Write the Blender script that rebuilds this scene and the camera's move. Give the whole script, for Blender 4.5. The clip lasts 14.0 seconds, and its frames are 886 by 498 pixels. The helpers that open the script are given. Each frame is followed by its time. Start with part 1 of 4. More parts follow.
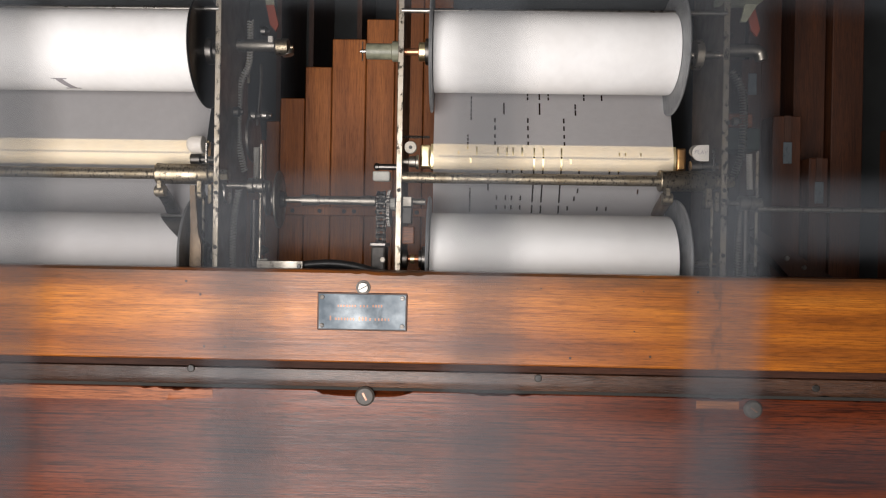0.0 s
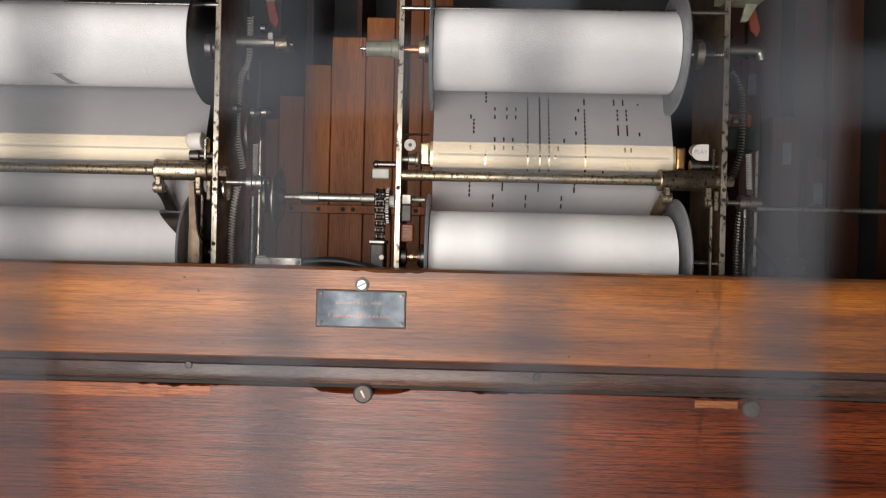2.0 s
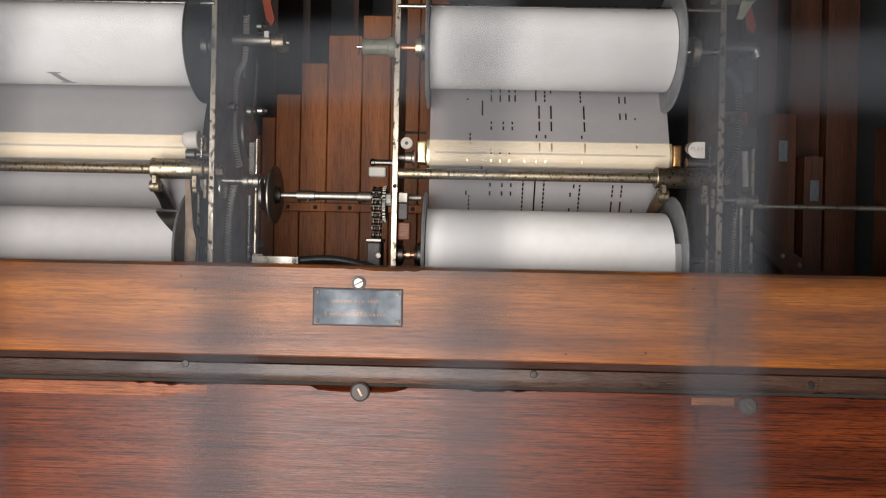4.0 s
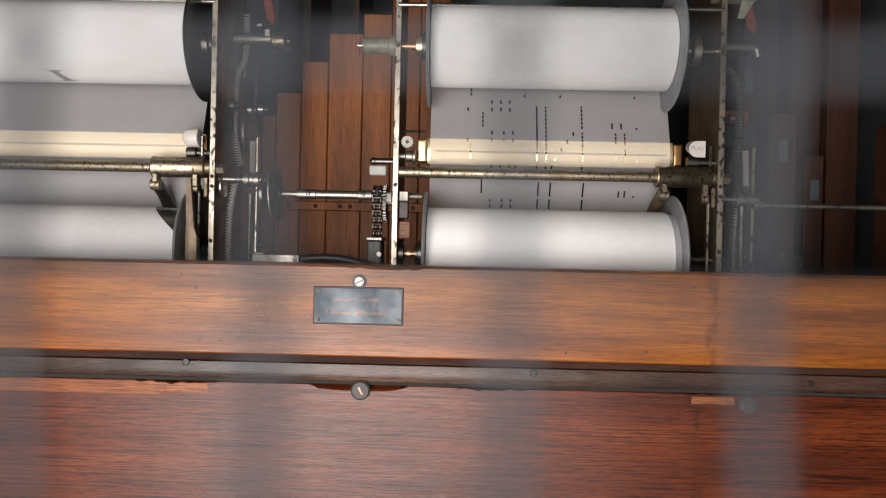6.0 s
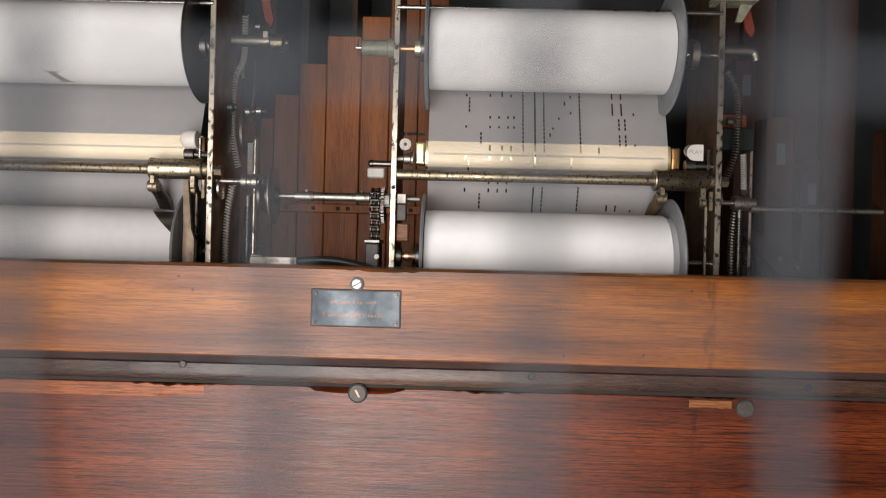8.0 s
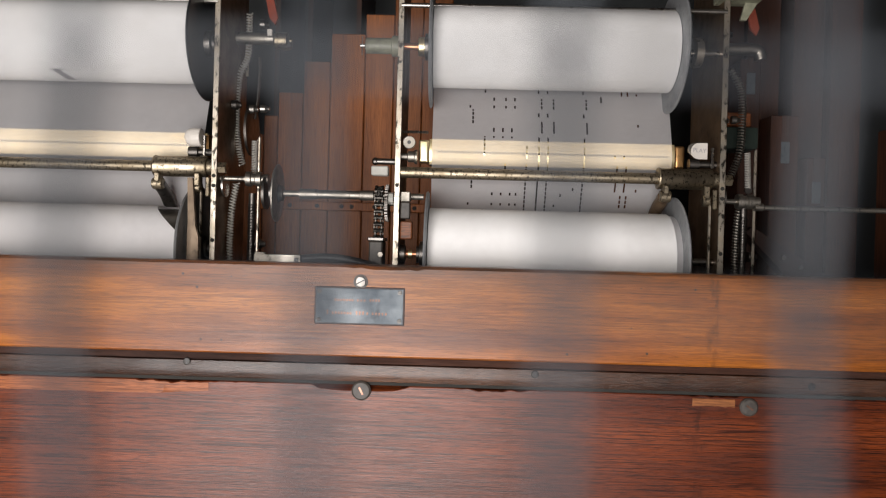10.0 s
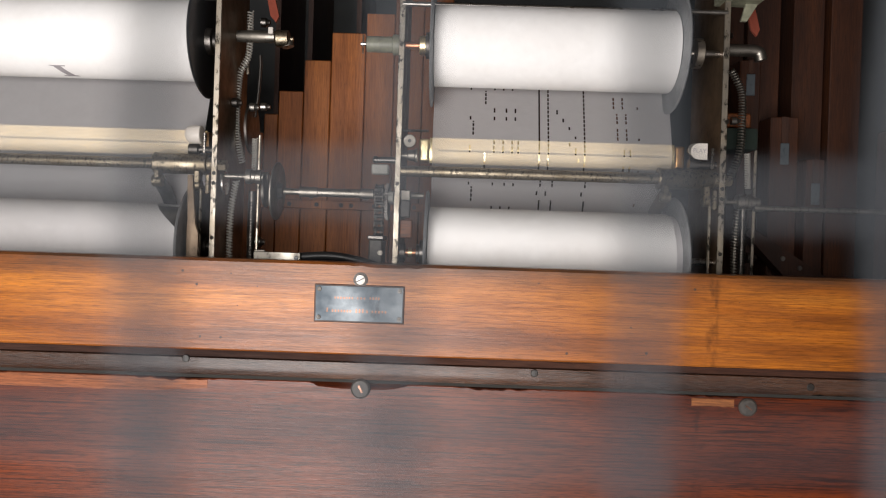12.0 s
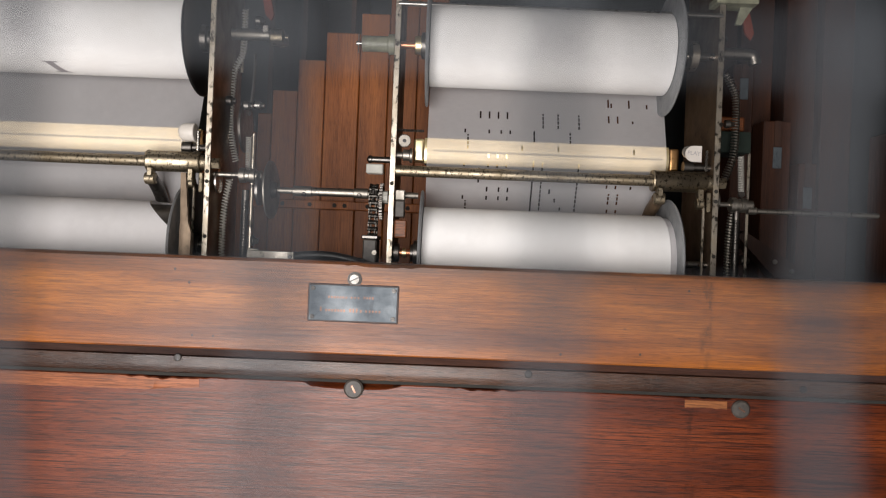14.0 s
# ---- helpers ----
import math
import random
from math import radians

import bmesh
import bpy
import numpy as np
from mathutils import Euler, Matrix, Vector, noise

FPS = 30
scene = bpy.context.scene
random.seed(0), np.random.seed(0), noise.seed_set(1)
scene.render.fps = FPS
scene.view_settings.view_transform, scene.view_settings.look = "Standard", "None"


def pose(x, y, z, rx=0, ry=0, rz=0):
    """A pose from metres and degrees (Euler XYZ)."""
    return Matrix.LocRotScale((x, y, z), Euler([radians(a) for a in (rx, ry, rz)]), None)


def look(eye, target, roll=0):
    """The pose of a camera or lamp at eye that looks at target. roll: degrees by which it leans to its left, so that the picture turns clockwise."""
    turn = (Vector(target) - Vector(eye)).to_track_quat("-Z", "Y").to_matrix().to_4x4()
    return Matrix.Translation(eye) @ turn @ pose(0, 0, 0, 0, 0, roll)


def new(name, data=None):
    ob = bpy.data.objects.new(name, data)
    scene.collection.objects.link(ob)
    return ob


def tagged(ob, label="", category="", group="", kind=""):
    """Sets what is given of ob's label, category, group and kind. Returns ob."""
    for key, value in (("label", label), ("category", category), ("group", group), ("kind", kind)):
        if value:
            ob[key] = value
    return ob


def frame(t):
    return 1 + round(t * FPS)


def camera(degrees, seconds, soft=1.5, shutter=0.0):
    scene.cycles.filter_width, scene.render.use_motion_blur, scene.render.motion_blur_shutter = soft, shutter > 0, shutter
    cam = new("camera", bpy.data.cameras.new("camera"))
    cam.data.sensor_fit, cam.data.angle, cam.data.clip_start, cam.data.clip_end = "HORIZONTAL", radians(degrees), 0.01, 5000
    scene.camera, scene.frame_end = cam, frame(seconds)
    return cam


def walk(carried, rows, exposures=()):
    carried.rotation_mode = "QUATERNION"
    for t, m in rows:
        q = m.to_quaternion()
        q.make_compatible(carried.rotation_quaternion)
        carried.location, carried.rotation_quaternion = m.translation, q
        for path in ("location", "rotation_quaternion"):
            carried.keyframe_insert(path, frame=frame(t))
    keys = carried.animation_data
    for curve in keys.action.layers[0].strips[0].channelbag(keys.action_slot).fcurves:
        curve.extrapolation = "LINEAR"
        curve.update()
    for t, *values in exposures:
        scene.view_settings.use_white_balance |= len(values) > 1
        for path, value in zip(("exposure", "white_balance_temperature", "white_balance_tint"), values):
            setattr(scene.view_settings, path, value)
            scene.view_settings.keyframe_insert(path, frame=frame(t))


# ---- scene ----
cam = camera(62.0, 14.0, soft=1.15)
cam.data.dof.use_dof = True            # the wire screen stands a finger's width before the lens
cam.data.dof.focus_distance = 0.86
cam.data.dof.aperture_fstop = 12.5
PATH = [
    (0, (0.01354, -0.84874, 1.32164), (-0.0324, 1.1507, 1.3114), 0.97),
    (0.5, (0.01319, -0.84783, 1.31917), (-0.0324, 1.1516, 1.313), 1.14),
    (1, (0.01266, -0.8484, 1.31869), (-0.0316, 1.1511, 1.3115), 1.23),
    (1.5, (0.01226, -0.84828, 1.31818), (-0.0306, 1.1512, 1.3106), 1.32),
    (2, (0.01215, -0.84752, 1.31792), (-0.0279, 1.1521, 1.3109), 1.32),
    (2.5, (0.0126, -0.84818, 1.31787), (-0.0226, 1.1515, 1.3087), 1.26),
    (3, (0.01376, -0.84803, 1.3178), (-0.023, 1.1516, 1.3085), 1.16),
    (5.5, (0.0135, -0.84749, 1.31732), (-0.0186, 1.1522, 1.303), 1.21),
    (6, (0.01261, -0.84801, 1.31726), (-0.0209, 1.1517, 1.3034), 1.25),
    (6.5, (0.01225, -0.84714, 1.31697), (-0.0169, 1.1526, 1.308), 1.31),
    (7, (0.01164, -0.84707, 1.3171), (-0.0183, 1.1527, 1.3088), 1.41),
    (7.5, (0.01052, -0.84691, 1.31703), (-0.0188, 1.1529, 1.3101), 1.52),
    (8, (0.01196, -0.84718, 1.31772), (-0.0143, 1.1526, 1.3101), 1.43),
    (10.5, (0.01054, -0.84799, 1.31702), (-0.0245, 1.1517, 1.3041), 1.57),
    (11, (0.00974, -0.84758, 1.3151), (-0.0195, 1.1522, 1.3072), 1.68),
    (11.5, (0.00967, -0.84722, 1.31517), (-0.016, 1.1526, 1.3079), 1.71),
    (12, (0.00873, -0.84796, 1.31384), (-0.019, 1.1518, 1.3063), 1.87),
    (12.5, (0.00581, -0.84843, 1.31082), (-0.02, 1.1514, 1.3052), 2.13),
    (13, (0.00493, -0.84692, 1.31007), (-0.0168, 1.153, 1.3043), 2.29),
    (13.5, (0.00469, -0.84604, 1.30994), (-0.0093, 1.1539, 1.3082), 2.32),
    (14, (0.00436, -0.84595, 1.30995), (0.0025, 1.154, 1.313), 2.30),
]
walk(cam, [(t, look(eye, target, roll)) for t, eye, target, roll in PATH])

# ---- light: one tall daylit window behind the camera ----
world = bpy.data.worlds.new("world")
scene.world = world
world.use_nodes = True
wn = world.node_tree.nodes
sky = wn.new("ShaderNodeTexSky")
sky.sky_type, sky.sun_disc = "NISHITA", False
sky.sun_elevation, sky.sun_rotation = radians(40), radians(200)
world.node_tree.links.new(sky.outputs[0], wn["Background"].inputs[0])
wn["Background"].inputs[1].default_value = 0.1
WINDOW_X, WINDOW_Z, WINDOW_W, WINDOW_H = -0.31, 1.02, 0.95, 1.10
ROOM_BACK = -1.4
lamp = bpy.data.lights.new("window_daylight", "AREA")
lamp.shape, lamp.size, lamp.size_y = "RECTANGLE", WINDOW_W, WINDOW_H
lamp.energy, lamp.color = 37.0, (1.0, 0.960, 0.945)
new("window_daylight", lamp).matrix_world = look((WINDOW_X, ROOM_BACK + 0.02, WINDOW_Z), (WINDOW_X + 0.1, 0, WINDOW_Z + 0.15))
scene.view_settings.exposure = 0.0


# ---- materials ----
def base_mat(name, rough=0.5, metal=0.0):
    m = bpy.data.materials.new(name)
    m.use_nodes = True
    nt = m.node_tree
    b = nt.nodes["Principled BSDF"]
    b.inputs["Roughness"].default_value = rough
    b.inputs["Metallic"].default_value = metal
    return m, nt, b


def tex(nt, kind, scale, stretch=(1, 1, 1), detail=4.0, coords="Object", rough=0.55):
    tc = nt.nodes.new("ShaderNodeTexCoord")
    mp = nt.nodes.new("ShaderNodeMapping")
    mp.inputs["Scale"].default_value = stretch
    nt.links.new(tc.outputs[coords], mp.inputs[0])
    n = nt.nodes.new(kind)
    n.inputs["Scale"].default_value = scale
    if kind == "ShaderNodeTexNoise":
        n.inputs["Detail"].default_value = detail
        n.inputs["Roughness"].default_value = rough
    nt.links.new(mp.outputs[0], n.inputs["Vector"])
    return n


def ramp(nt, fac, stops):
    r = nt.nodes.new("ShaderNodeValToRGB")
    e = r.color_ramp.elements
    while len(e) < len(stops):
        e.new(0.5)
    for el, (p, c) in zip(e, stops):
        el.position = p
        el.color = (*c, 1) if len(c) == 3 else c
    nt.links.new(fac, r.inputs[0])
    return r.outputs[0]


def mix(nt, a, b, fac=None, mode="MIX", amount=0.5):
    n = nt.nodes.new("ShaderNodeMix")
    n.data_type, n.blend_type = "RGBA", mode
    n.inputs[0].default_value = amount
    if fac is not None:
        nt.links.new(fac, n.inputs[0])
    for socket, v in ((n.inputs[6], a), (n.inputs[7], b)):
        if isinstance(v, tuple):
            socket.default_value = (*v, 1)
        else:
            nt.links.new(v, socket)
    return n.outputs[2]


def bump(nt, b, height, strength=0.2, dist=0.001):
    n = nt.nodes.new("ShaderNodeBump")
    n.inputs["Strength"].default_value = strength
    n.inputs["Distance"].default_value = dist
    nt.links.new(height, n.inputs["Height"])
    nt.links.new(n.outputs[0], b.inputs["Normal"])


def wood(name, light, mid, dark, axis="x", rough=0.35, pore=0.75, per_object=False, coat=0.22, bands=0.5, stain=None, relief=0.35, lines=0.0, dark_top=None):
    """Oiled timber: broad colour bands, streaky grain along one axis and dark pore dashes."""
    m, nt, b = base_mat(name, rough)
    g = (1, 14, 30) if axis == "x" else (30, 14, 1)
    broad = tex(nt, "ShaderNodeTexNoise", 5.0, (0.5, 2, 5) if axis == "x" else (6, 2, 0.6), 3.0)
    fine = tex(nt, "ShaderNodeTexNoise", 22.0, g, 6.0, rough=0.65)
    pores = tex(nt, "ShaderNodeTexNoise", 70.0, (1, 16, 26) if axis == "x" else (26, 16, 1), 2.0)
    col = ramp(nt, broad.outputs[0], [(0.34, dark), (0.5, mid), (0.66, light)])
    grain = ramp(nt, fine.outputs[0], [(0.3, (0.45, 0.38, 0.34)), (0.52, (0.95, 0.93, 0.9)), (0.75, (1.25, 1.2, 1.1))])
    col = mix(nt, col, grain, mode="MULTIPLY", amount=bands + 0.4)
    pore_f = ramp(nt, pores.outputs[0], [(0.53, (1, 1, 1)), (0.62, (1 - pore,) * 3)])
    col = mix(nt, col, pore_f, mode="MULTIPLY", amount=1.0)
    if lines:                                    # long growth lines, a few millimetres apart
        growth = tex(nt, "ShaderNodeTexNoise", 11.0, (1, 20, 62) if axis == "x" else (62, 20, 1), 3.0, rough=0.55)
        line_f = ramp(nt, growth.outputs[0], [(0.36, (0.28, 0.23, 0.22)), (0.46, (0.92, 0.91, 0.90)), (0.64, (1.22, 1.20, 1.15))])
        col = mix(nt, col, line_f, mode="MULTIPLY", amount=lines)
    if per_object:
        oi = nt.nodes.new("ShaderNodeObjectInfo")
        tone = ramp(nt, oi.outputs["Random"], [(0.0, (0.7, 0.68, 0.66)), (1.0, (1.2, 1.16, 1.1))])
        col = mix(nt, col, tone, mode="MULTIPLY", amount=1.0)
    if dark_top is not None:                        # uneven darker tone towards the worn upper edge
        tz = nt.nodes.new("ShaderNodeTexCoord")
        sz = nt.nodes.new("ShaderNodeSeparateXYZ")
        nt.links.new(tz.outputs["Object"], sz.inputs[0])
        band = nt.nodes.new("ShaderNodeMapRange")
        band.inputs["From Min"].default_value, band.inputs["From Max"].default_value = dark_top - 0.030, dark_top
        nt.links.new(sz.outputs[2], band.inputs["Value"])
        mottle = tex(nt, "ShaderNodeTexNoise", 9.0, (1, 2, 3), 5.0)
        mottle_f = ramp(nt, mottle.outputs[0], [(0.36, (0.15, 0.15, 0.15)), (0.62, (1, 1, 1))])
        darkening = mix(nt, ramp(nt, band.outputs[0], [(0.0, (0, 0, 0)), (0.75, (0.55, 0.55, 0.55)), (1.0, (0.9, 0.9, 0.9))]), mottle_f, mode="MULTIPLY", amount=1.0)
        col = mix(nt, col, (0.040, 0.022, 0.012), darkening)
    if stain is not None:                        # an old rubbed upright mark
        tc = nt.nodes.new("ShaderNodeTexCoord")
        sx = nt.nodes.new("ShaderNodeSeparateXYZ")
        nt.links.new(tc.outputs["Object"], sx.inputs[0])
        off = nt.nodes.new("ShaderNodeMath")
        off.operation = "SUBTRACT"
        nt.links.new(sx.outputs[0], off.inputs[0])
        off.inputs[1].default_value = stain
        wide = nt.nodes.new("ShaderNodeMath")
        wide.operation = "ABSOLUTE"
        nt.links.new(off.outputs[0], wide.inputs[0])
        near = ramp(nt, wide.outputs[0], [(0.0, (0.55, 0.55, 0.55)), (0.004, (0.45, 0.45, 0.45)), (0.0085, (0, 0, 0))])
        blot = tex(nt, "ShaderNodeTexNoise", 45.0, (2.5, 1, 1), 5.0)
        patch = ramp(nt, blot.outputs[0], [(0.47, (0, 0, 0)), (0.62, (1, 1, 1))])
        both = mix(nt, near, patch, mode="MULTIPLY", amount=1.0)
        col = mix(nt, col, tuple(c * 0.25 for c in dark), both)
    nt.links.new(col, b.inputs["Base Color"])
    rr = ramp(nt, fine.outputs[0], [(0.3, (rough + 0.2,) * 3), (0.7, (rough,) * 3)])
    nt.links.new(rr, b.inputs["Roughness"])
    b.inputs["Specular IOR Level"].default_value = 0.36
    b.inputs["Coat Weight"].default_value = coat
    b.inputs["Coat Roughness"].default_value = 0.3
    bump(nt, b, pores.outputs[0] if relief < 0.5 else fine.outputs[0], relief, 0.0006 if relief < 0.5 else 0.0015)
    return m


def metal(name, colour, tarnish, rough=0.35, spots=0.5, metallic=1.0, scale=180.0, often=0.58):
    """Old metal: base tone, cloudy tarnish and dark pitting."""
    m, nt, b = base_mat(name, rough, metallic)
    cloud = tex(nt, "ShaderNodeTexNoise", 35.0, (1, 1, 1), 4.0)
    pit = tex(nt, "ShaderNodeTexNoise", scale, (1, 1, 0.6), 3.0)
    col = mix(nt, colour, tarnish, ramp(nt, cloud.outputs[0], [(0.35, (0, 0, 0)), (0.7, (1, 1, 1))]))
    spot = ramp(nt, pit.outputs[0], [(often, (1, 1, 1)), (often + 0.1, (1 - spots,) * 3)])
    col = mix(nt, col, spot, mode="MULTIPLY", amount=1.0)
    nt.links.new(col, b.inputs["Base Color"])
    nt.links.new(ramp(nt, cloud.outputs[0], [(0.3, (rough - 0.1,) * 3), (0.75, (rough + 0.18,) * 3)]), b.inputs["Roughness"])
    bump(nt, b, pit.outputs[0], 0.15, 0.0004)
    return m


def plain(name, colour, rough=0.6, vary=0.12, scale=60.0, metallic=0.0):
    m, nt, b = base_mat(name, rough, metallic)
    n = tex(nt, "ShaderNodeTexNoise", scale, (1, 1, 1), 4.0)
    lo = tuple(c * (1 - vary) for c in colour)
    hi = tuple(min(1, c * (1 + vary)) for c in colour)
    nt.links.new(ramp(nt, n.outputs[0], [(0.3, lo), (0.7, hi)]), b.inputs["Base Color"])
    bump(nt, b, n.outputs[0], 0.1, 0.0005)
    return m


def paper(name, see_through, tone, cloudy=1.0, clear=0.0):
    """Thin roll paper: part of the light passes through a single layer."""
    m = bpy.data.materials.new(name)
    m.use_nodes = True
    nt = m.node_tree
    nt.nodes.remove(nt.nodes["Principled BSDF"])
    fibre = tex(nt, "ShaderNodeTexNoise", 90.0, (1, 1, 1), 5.0)
    fibre.noise_dimensions = "4D"
    each = nt.nodes.new("ShaderNodeObjectInfo")
    far = nt.nodes.new("ShaderNodeMath")
    far.operation = "MULTIPLY"
    far.inputs[1].default_value = 40.0
    nt.links.new(each.outputs["Random"], far.inputs[0])
    nt.links.new(far.outputs[0], fibre.inputs["W"])
    blotch = tex(nt, "ShaderNodeTexNoise", 14.0, (1, 1, 1), 3.0)
    col = mix(nt, ramp(nt, fibre.outputs[0], [(0.3, tuple(c * 0.95 for c in tone)), (0.7, tone)]),
              ramp(nt, blotch.outputs[0], [(0.3, (0.93, 0.92, 0.91)), (0.7, (1, 1, 1))]), mode="MULTIPLY", amount=cloudy)
    d = nt.nodes.new("ShaderNodeBsdfDiffuse")
    tr = nt.nodes.new("ShaderNodeBsdfTranslucent")
    nt.links.new(col, d.inputs[0])
    nt.links.new(col, tr.inputs[0])
    mx = nt.nodes.new("ShaderNodeMixShader")
    mx.inputs[0].default_value = see_through
    nt.links.new(d.outputs[0], mx.inputs[1])
    nt.links.new(tr.outputs[0], mx.inputs[2])
    last = mx
    if clear:                                    # waxed tissue: a little passes straight through
        glassy = nt.nodes.new("ShaderNodeBsdfTransparent")
        last = nt.nodes.new("ShaderNodeMixShader")
        last.inputs[0].default_value = clear
        nt.links.new(mx.outputs[0], last.inputs[1])
        nt.links.new(glassy.outputs[0], last.inputs[2])
    nt.links.new(last.outputs[0], nt.nodes["Material Output"].inputs[0])
    return m


OAK = wood("rail_oak", (0.49, 0.168, 0.021), (0.34, 0.104, 0.0125), (0.18, 0.049, 0.0075), "x", 0.27, 0.36, coat=0.2, bands=0.3, stain=0.2765, lines=0.4, dark_top=1.294)
STRIP_OAK = wood("moulding_oak", (0.12, 0.055, 0.03), (0.075, 0.034, 0.019), (0.04, 0.018, 0.011), "x", 0.2, 0.7, coat=0.6, bands=0.6, relief=1.0)
PANEL_OAK = wood("panel_oak", (0.175, 0.0375, 0.009), (0.130, 0.0260, 0.0062), (0.088, 0.0168, 0.0045), "x", 0.29, 0.6, coat=0.12, bands=0.05, stain=0.2700, lines=1.0)
EDGE_OAK = wood("bare_oak", (0.40, 0.125, 0.040), (0.32, 0.098, 0.030), (0.22, 0.066, 0.020), "x", 0.5, 0.5, lines=0.4)
# very dark oak: the shadow under the rail is put into its colour
RAIL_SHADE_OAK = wood("rail_shade_oak", (0.060, 0.020, 0.009), (0.042, 0.014, 0.007), (0.026, 0.009, 0.005), "x", 0.75, 0.5, coat=0.0)
CHIP_OAK = wood("fresh_oak_chip", (0.46, 0.19, 0.06), (0.38, 0.15, 0.045), (0.28, 0.10, 0.03), "x", 0.5, 0.4)
PIPE_WOOD = wood("pipe_wood", (0.32, 0.110, 0.024), (0.25, 0.081, 0.017), (0.17, 0.053, 0.011), "z", 0.5, 0.32, per_object=True, coat=0.03)
# shaded copy of the pipe wood: the dim interior is put into its colour
PIPE_SHADED = wood("shaded_pipe_wood", (0.060, 0.019, 0.006), (0.042, 0.013, 0.0045), (0.026, 0.008, 0.003), "z", 0.5, 0.5, per_object=True, coat=0.03)
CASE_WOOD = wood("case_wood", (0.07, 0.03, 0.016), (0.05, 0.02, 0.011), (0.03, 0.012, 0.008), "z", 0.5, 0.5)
SLATE = plain("slate_grey_paint", (0.028, 0.030, 0.030), 0.7, 0.3, 9.0)
NICKEL = metal("worn_nickel", (0.50, 0.455, 0.39), (0.34, 0.285, 0.21), 0.40, 0.88, 1.0, 170.0, 0.54)
OLD_NICKEL = metal("tarnished_nickel", (0.38, 0.325, 0.24), (0.21, 0.165, 0.105), 0.40, 0.75, 1.0, 420.0, 0.54)
STEEL = metal("bright_steel", (0.38, 0.36, 0.33), (0.24, 0.225, 0.205), 0.32, 0.4)
DULL_STEEL = metal("dull_steel", (0.31, 0.285, 0.25), (0.19, 0.175, 0.15), 0.46, 0.5)
PALE_PAINT = plain("pale_grey_paint", (0.38, 0.37, 0.33), 0.5, 0.15)
IRON = plain("dull_iron", (0.055, 0.047, 0.04), 0.55, 0.3, 200.0)
OILED_STEEL = metal("oiled_chain_steel", (0.075, 0.070, 0.062), (0.030, 0.027, 0.024), 0.30, 0.5)
BLACK_IRON = plain("blackened_iron", (0.022, 0.018, 0.015), 0.5, 0.3, 200.0)
DARK_STEEL = metal("dark_steel", (0.16, 0.15, 0.14), (0.09, 0.08, 0.07), 0.38, 0.5)
PLATE_DARK = metal("browned_plate", (0.17, 0.115, 0.07), (0.10, 0.068, 0.045), 0.42, 0.4, 0.6)
BRONZE = metal("brown_bronze", (0.15, 0.11, 0.075), (0.09, 0.065, 0.045), 0.5, 0.4, 0.7)
BLACK = plain("black_enamel", (0.012, 0.012, 0.013), 0.3, 0.3)
GREY_FLANGE = metal("grey_flange", (0.36, 0.37, 0.38), (0.27, 0.28, 0.29), 0.5, 0.2, 0.6)
BRASS = metal("old_brass", (0.97, 0.83, 0.52), (0.93, 0.77, 0.44), 0.36, 0.05)
DULL_BRASS = metal("dull_brass", (0.50, 0.29, 0.12), (0.32, 0.18, 0.08), 0.36, 0.5)
HOSE = metal("ribbed_hose", (0.62, 0.60, 0.55), (0.42, 0.40, 0.36), 0.35, 0.3, 0.55)
FLANGE_DARK = metal("dark_flange", (0.25, 0.25, 0.25), (0.17, 0.17, 0.17), 0.5, 0.3, 0.5)
COPPER = plain("copper_pin", (0.55, 0.25, 0.14), 0.35, 0.2, 60.0, 0.9)
BLACK_HOLE = plain("tracker_port", (0.02, 0.018, 0.015), 0.9)
ROLL_PAPER = paper("roll_paper", 0.0, (0.86, 0.85, 0.84))
SHEET_PAPER = paper("sheet_paper", 0.68, (0.97, 0.950, 0.955), 0.35, 0.16)
LEADER_PAPER = paper("leader_paper", 0.45, (0.93, 0.91, 0.91))
INK = plain("faded_print", (0.30, 0.28, 0.29), 0.8)
PATINA = metal("patinated_plate", (0.14, 0.155, 0.165), (0.075, 0.092, 0.108), 0.46, 0.35, 0.7, 60.0)
PATINA_EDGE = plain("plate_edge", (0.06, 0.028, 0.018), 0.5)
LETTER = metal("copper_letters", (0.24, 0.13, 0.09), (0.16, 0.10, 0.08), 0.4, 0.2, 0.8)
IVORY = plain("ivorine", (0.56, 0.52, 0.47), 0.4, 0.06)
GREEN_IVORY = plain("green_grey_paint", (0.19, 0.19, 0.135), 0.42, 0.35, 90.0)
RUBBER = plain("black_rubber", (0.015, 0.015, 0.016), 0.45, 0.2)
RED = plain("red_felt", (0.17, 0.032, 0.015), 0.9, 0.2)
GREEN = plain("green_cloth", (0.010, 0.018, 0.013), 0.9, 0.2)
ORANGE_WOOD = wood("pine_block", (0.25, 0.080, 0.022), (0.18, 0.056, 0.016), (0.11, 0.034, 0.010), "x", 0.5)
LEAD = metal("lead_plate", (0.15, 0.175, 0.19), (0.10, 0.115, 0.13), 0.5, 0.3, 0.7)
WIRE = metal("galvanised_wire", (0.021, 0.025, 0.030), (0.016, 0.019, 0.023), 0.5, 0.1, 0.4)
PLASTER = plain("plaster", (0.30, 0.28, 0.26), 0.9, 0.06, 6.0)
FLOORING = wood("floorboards", (0.22, 0.13, 0.07), (0.17, 0.1, 0.05), (0.1, 0.06, 0.03), "x", 0.5)


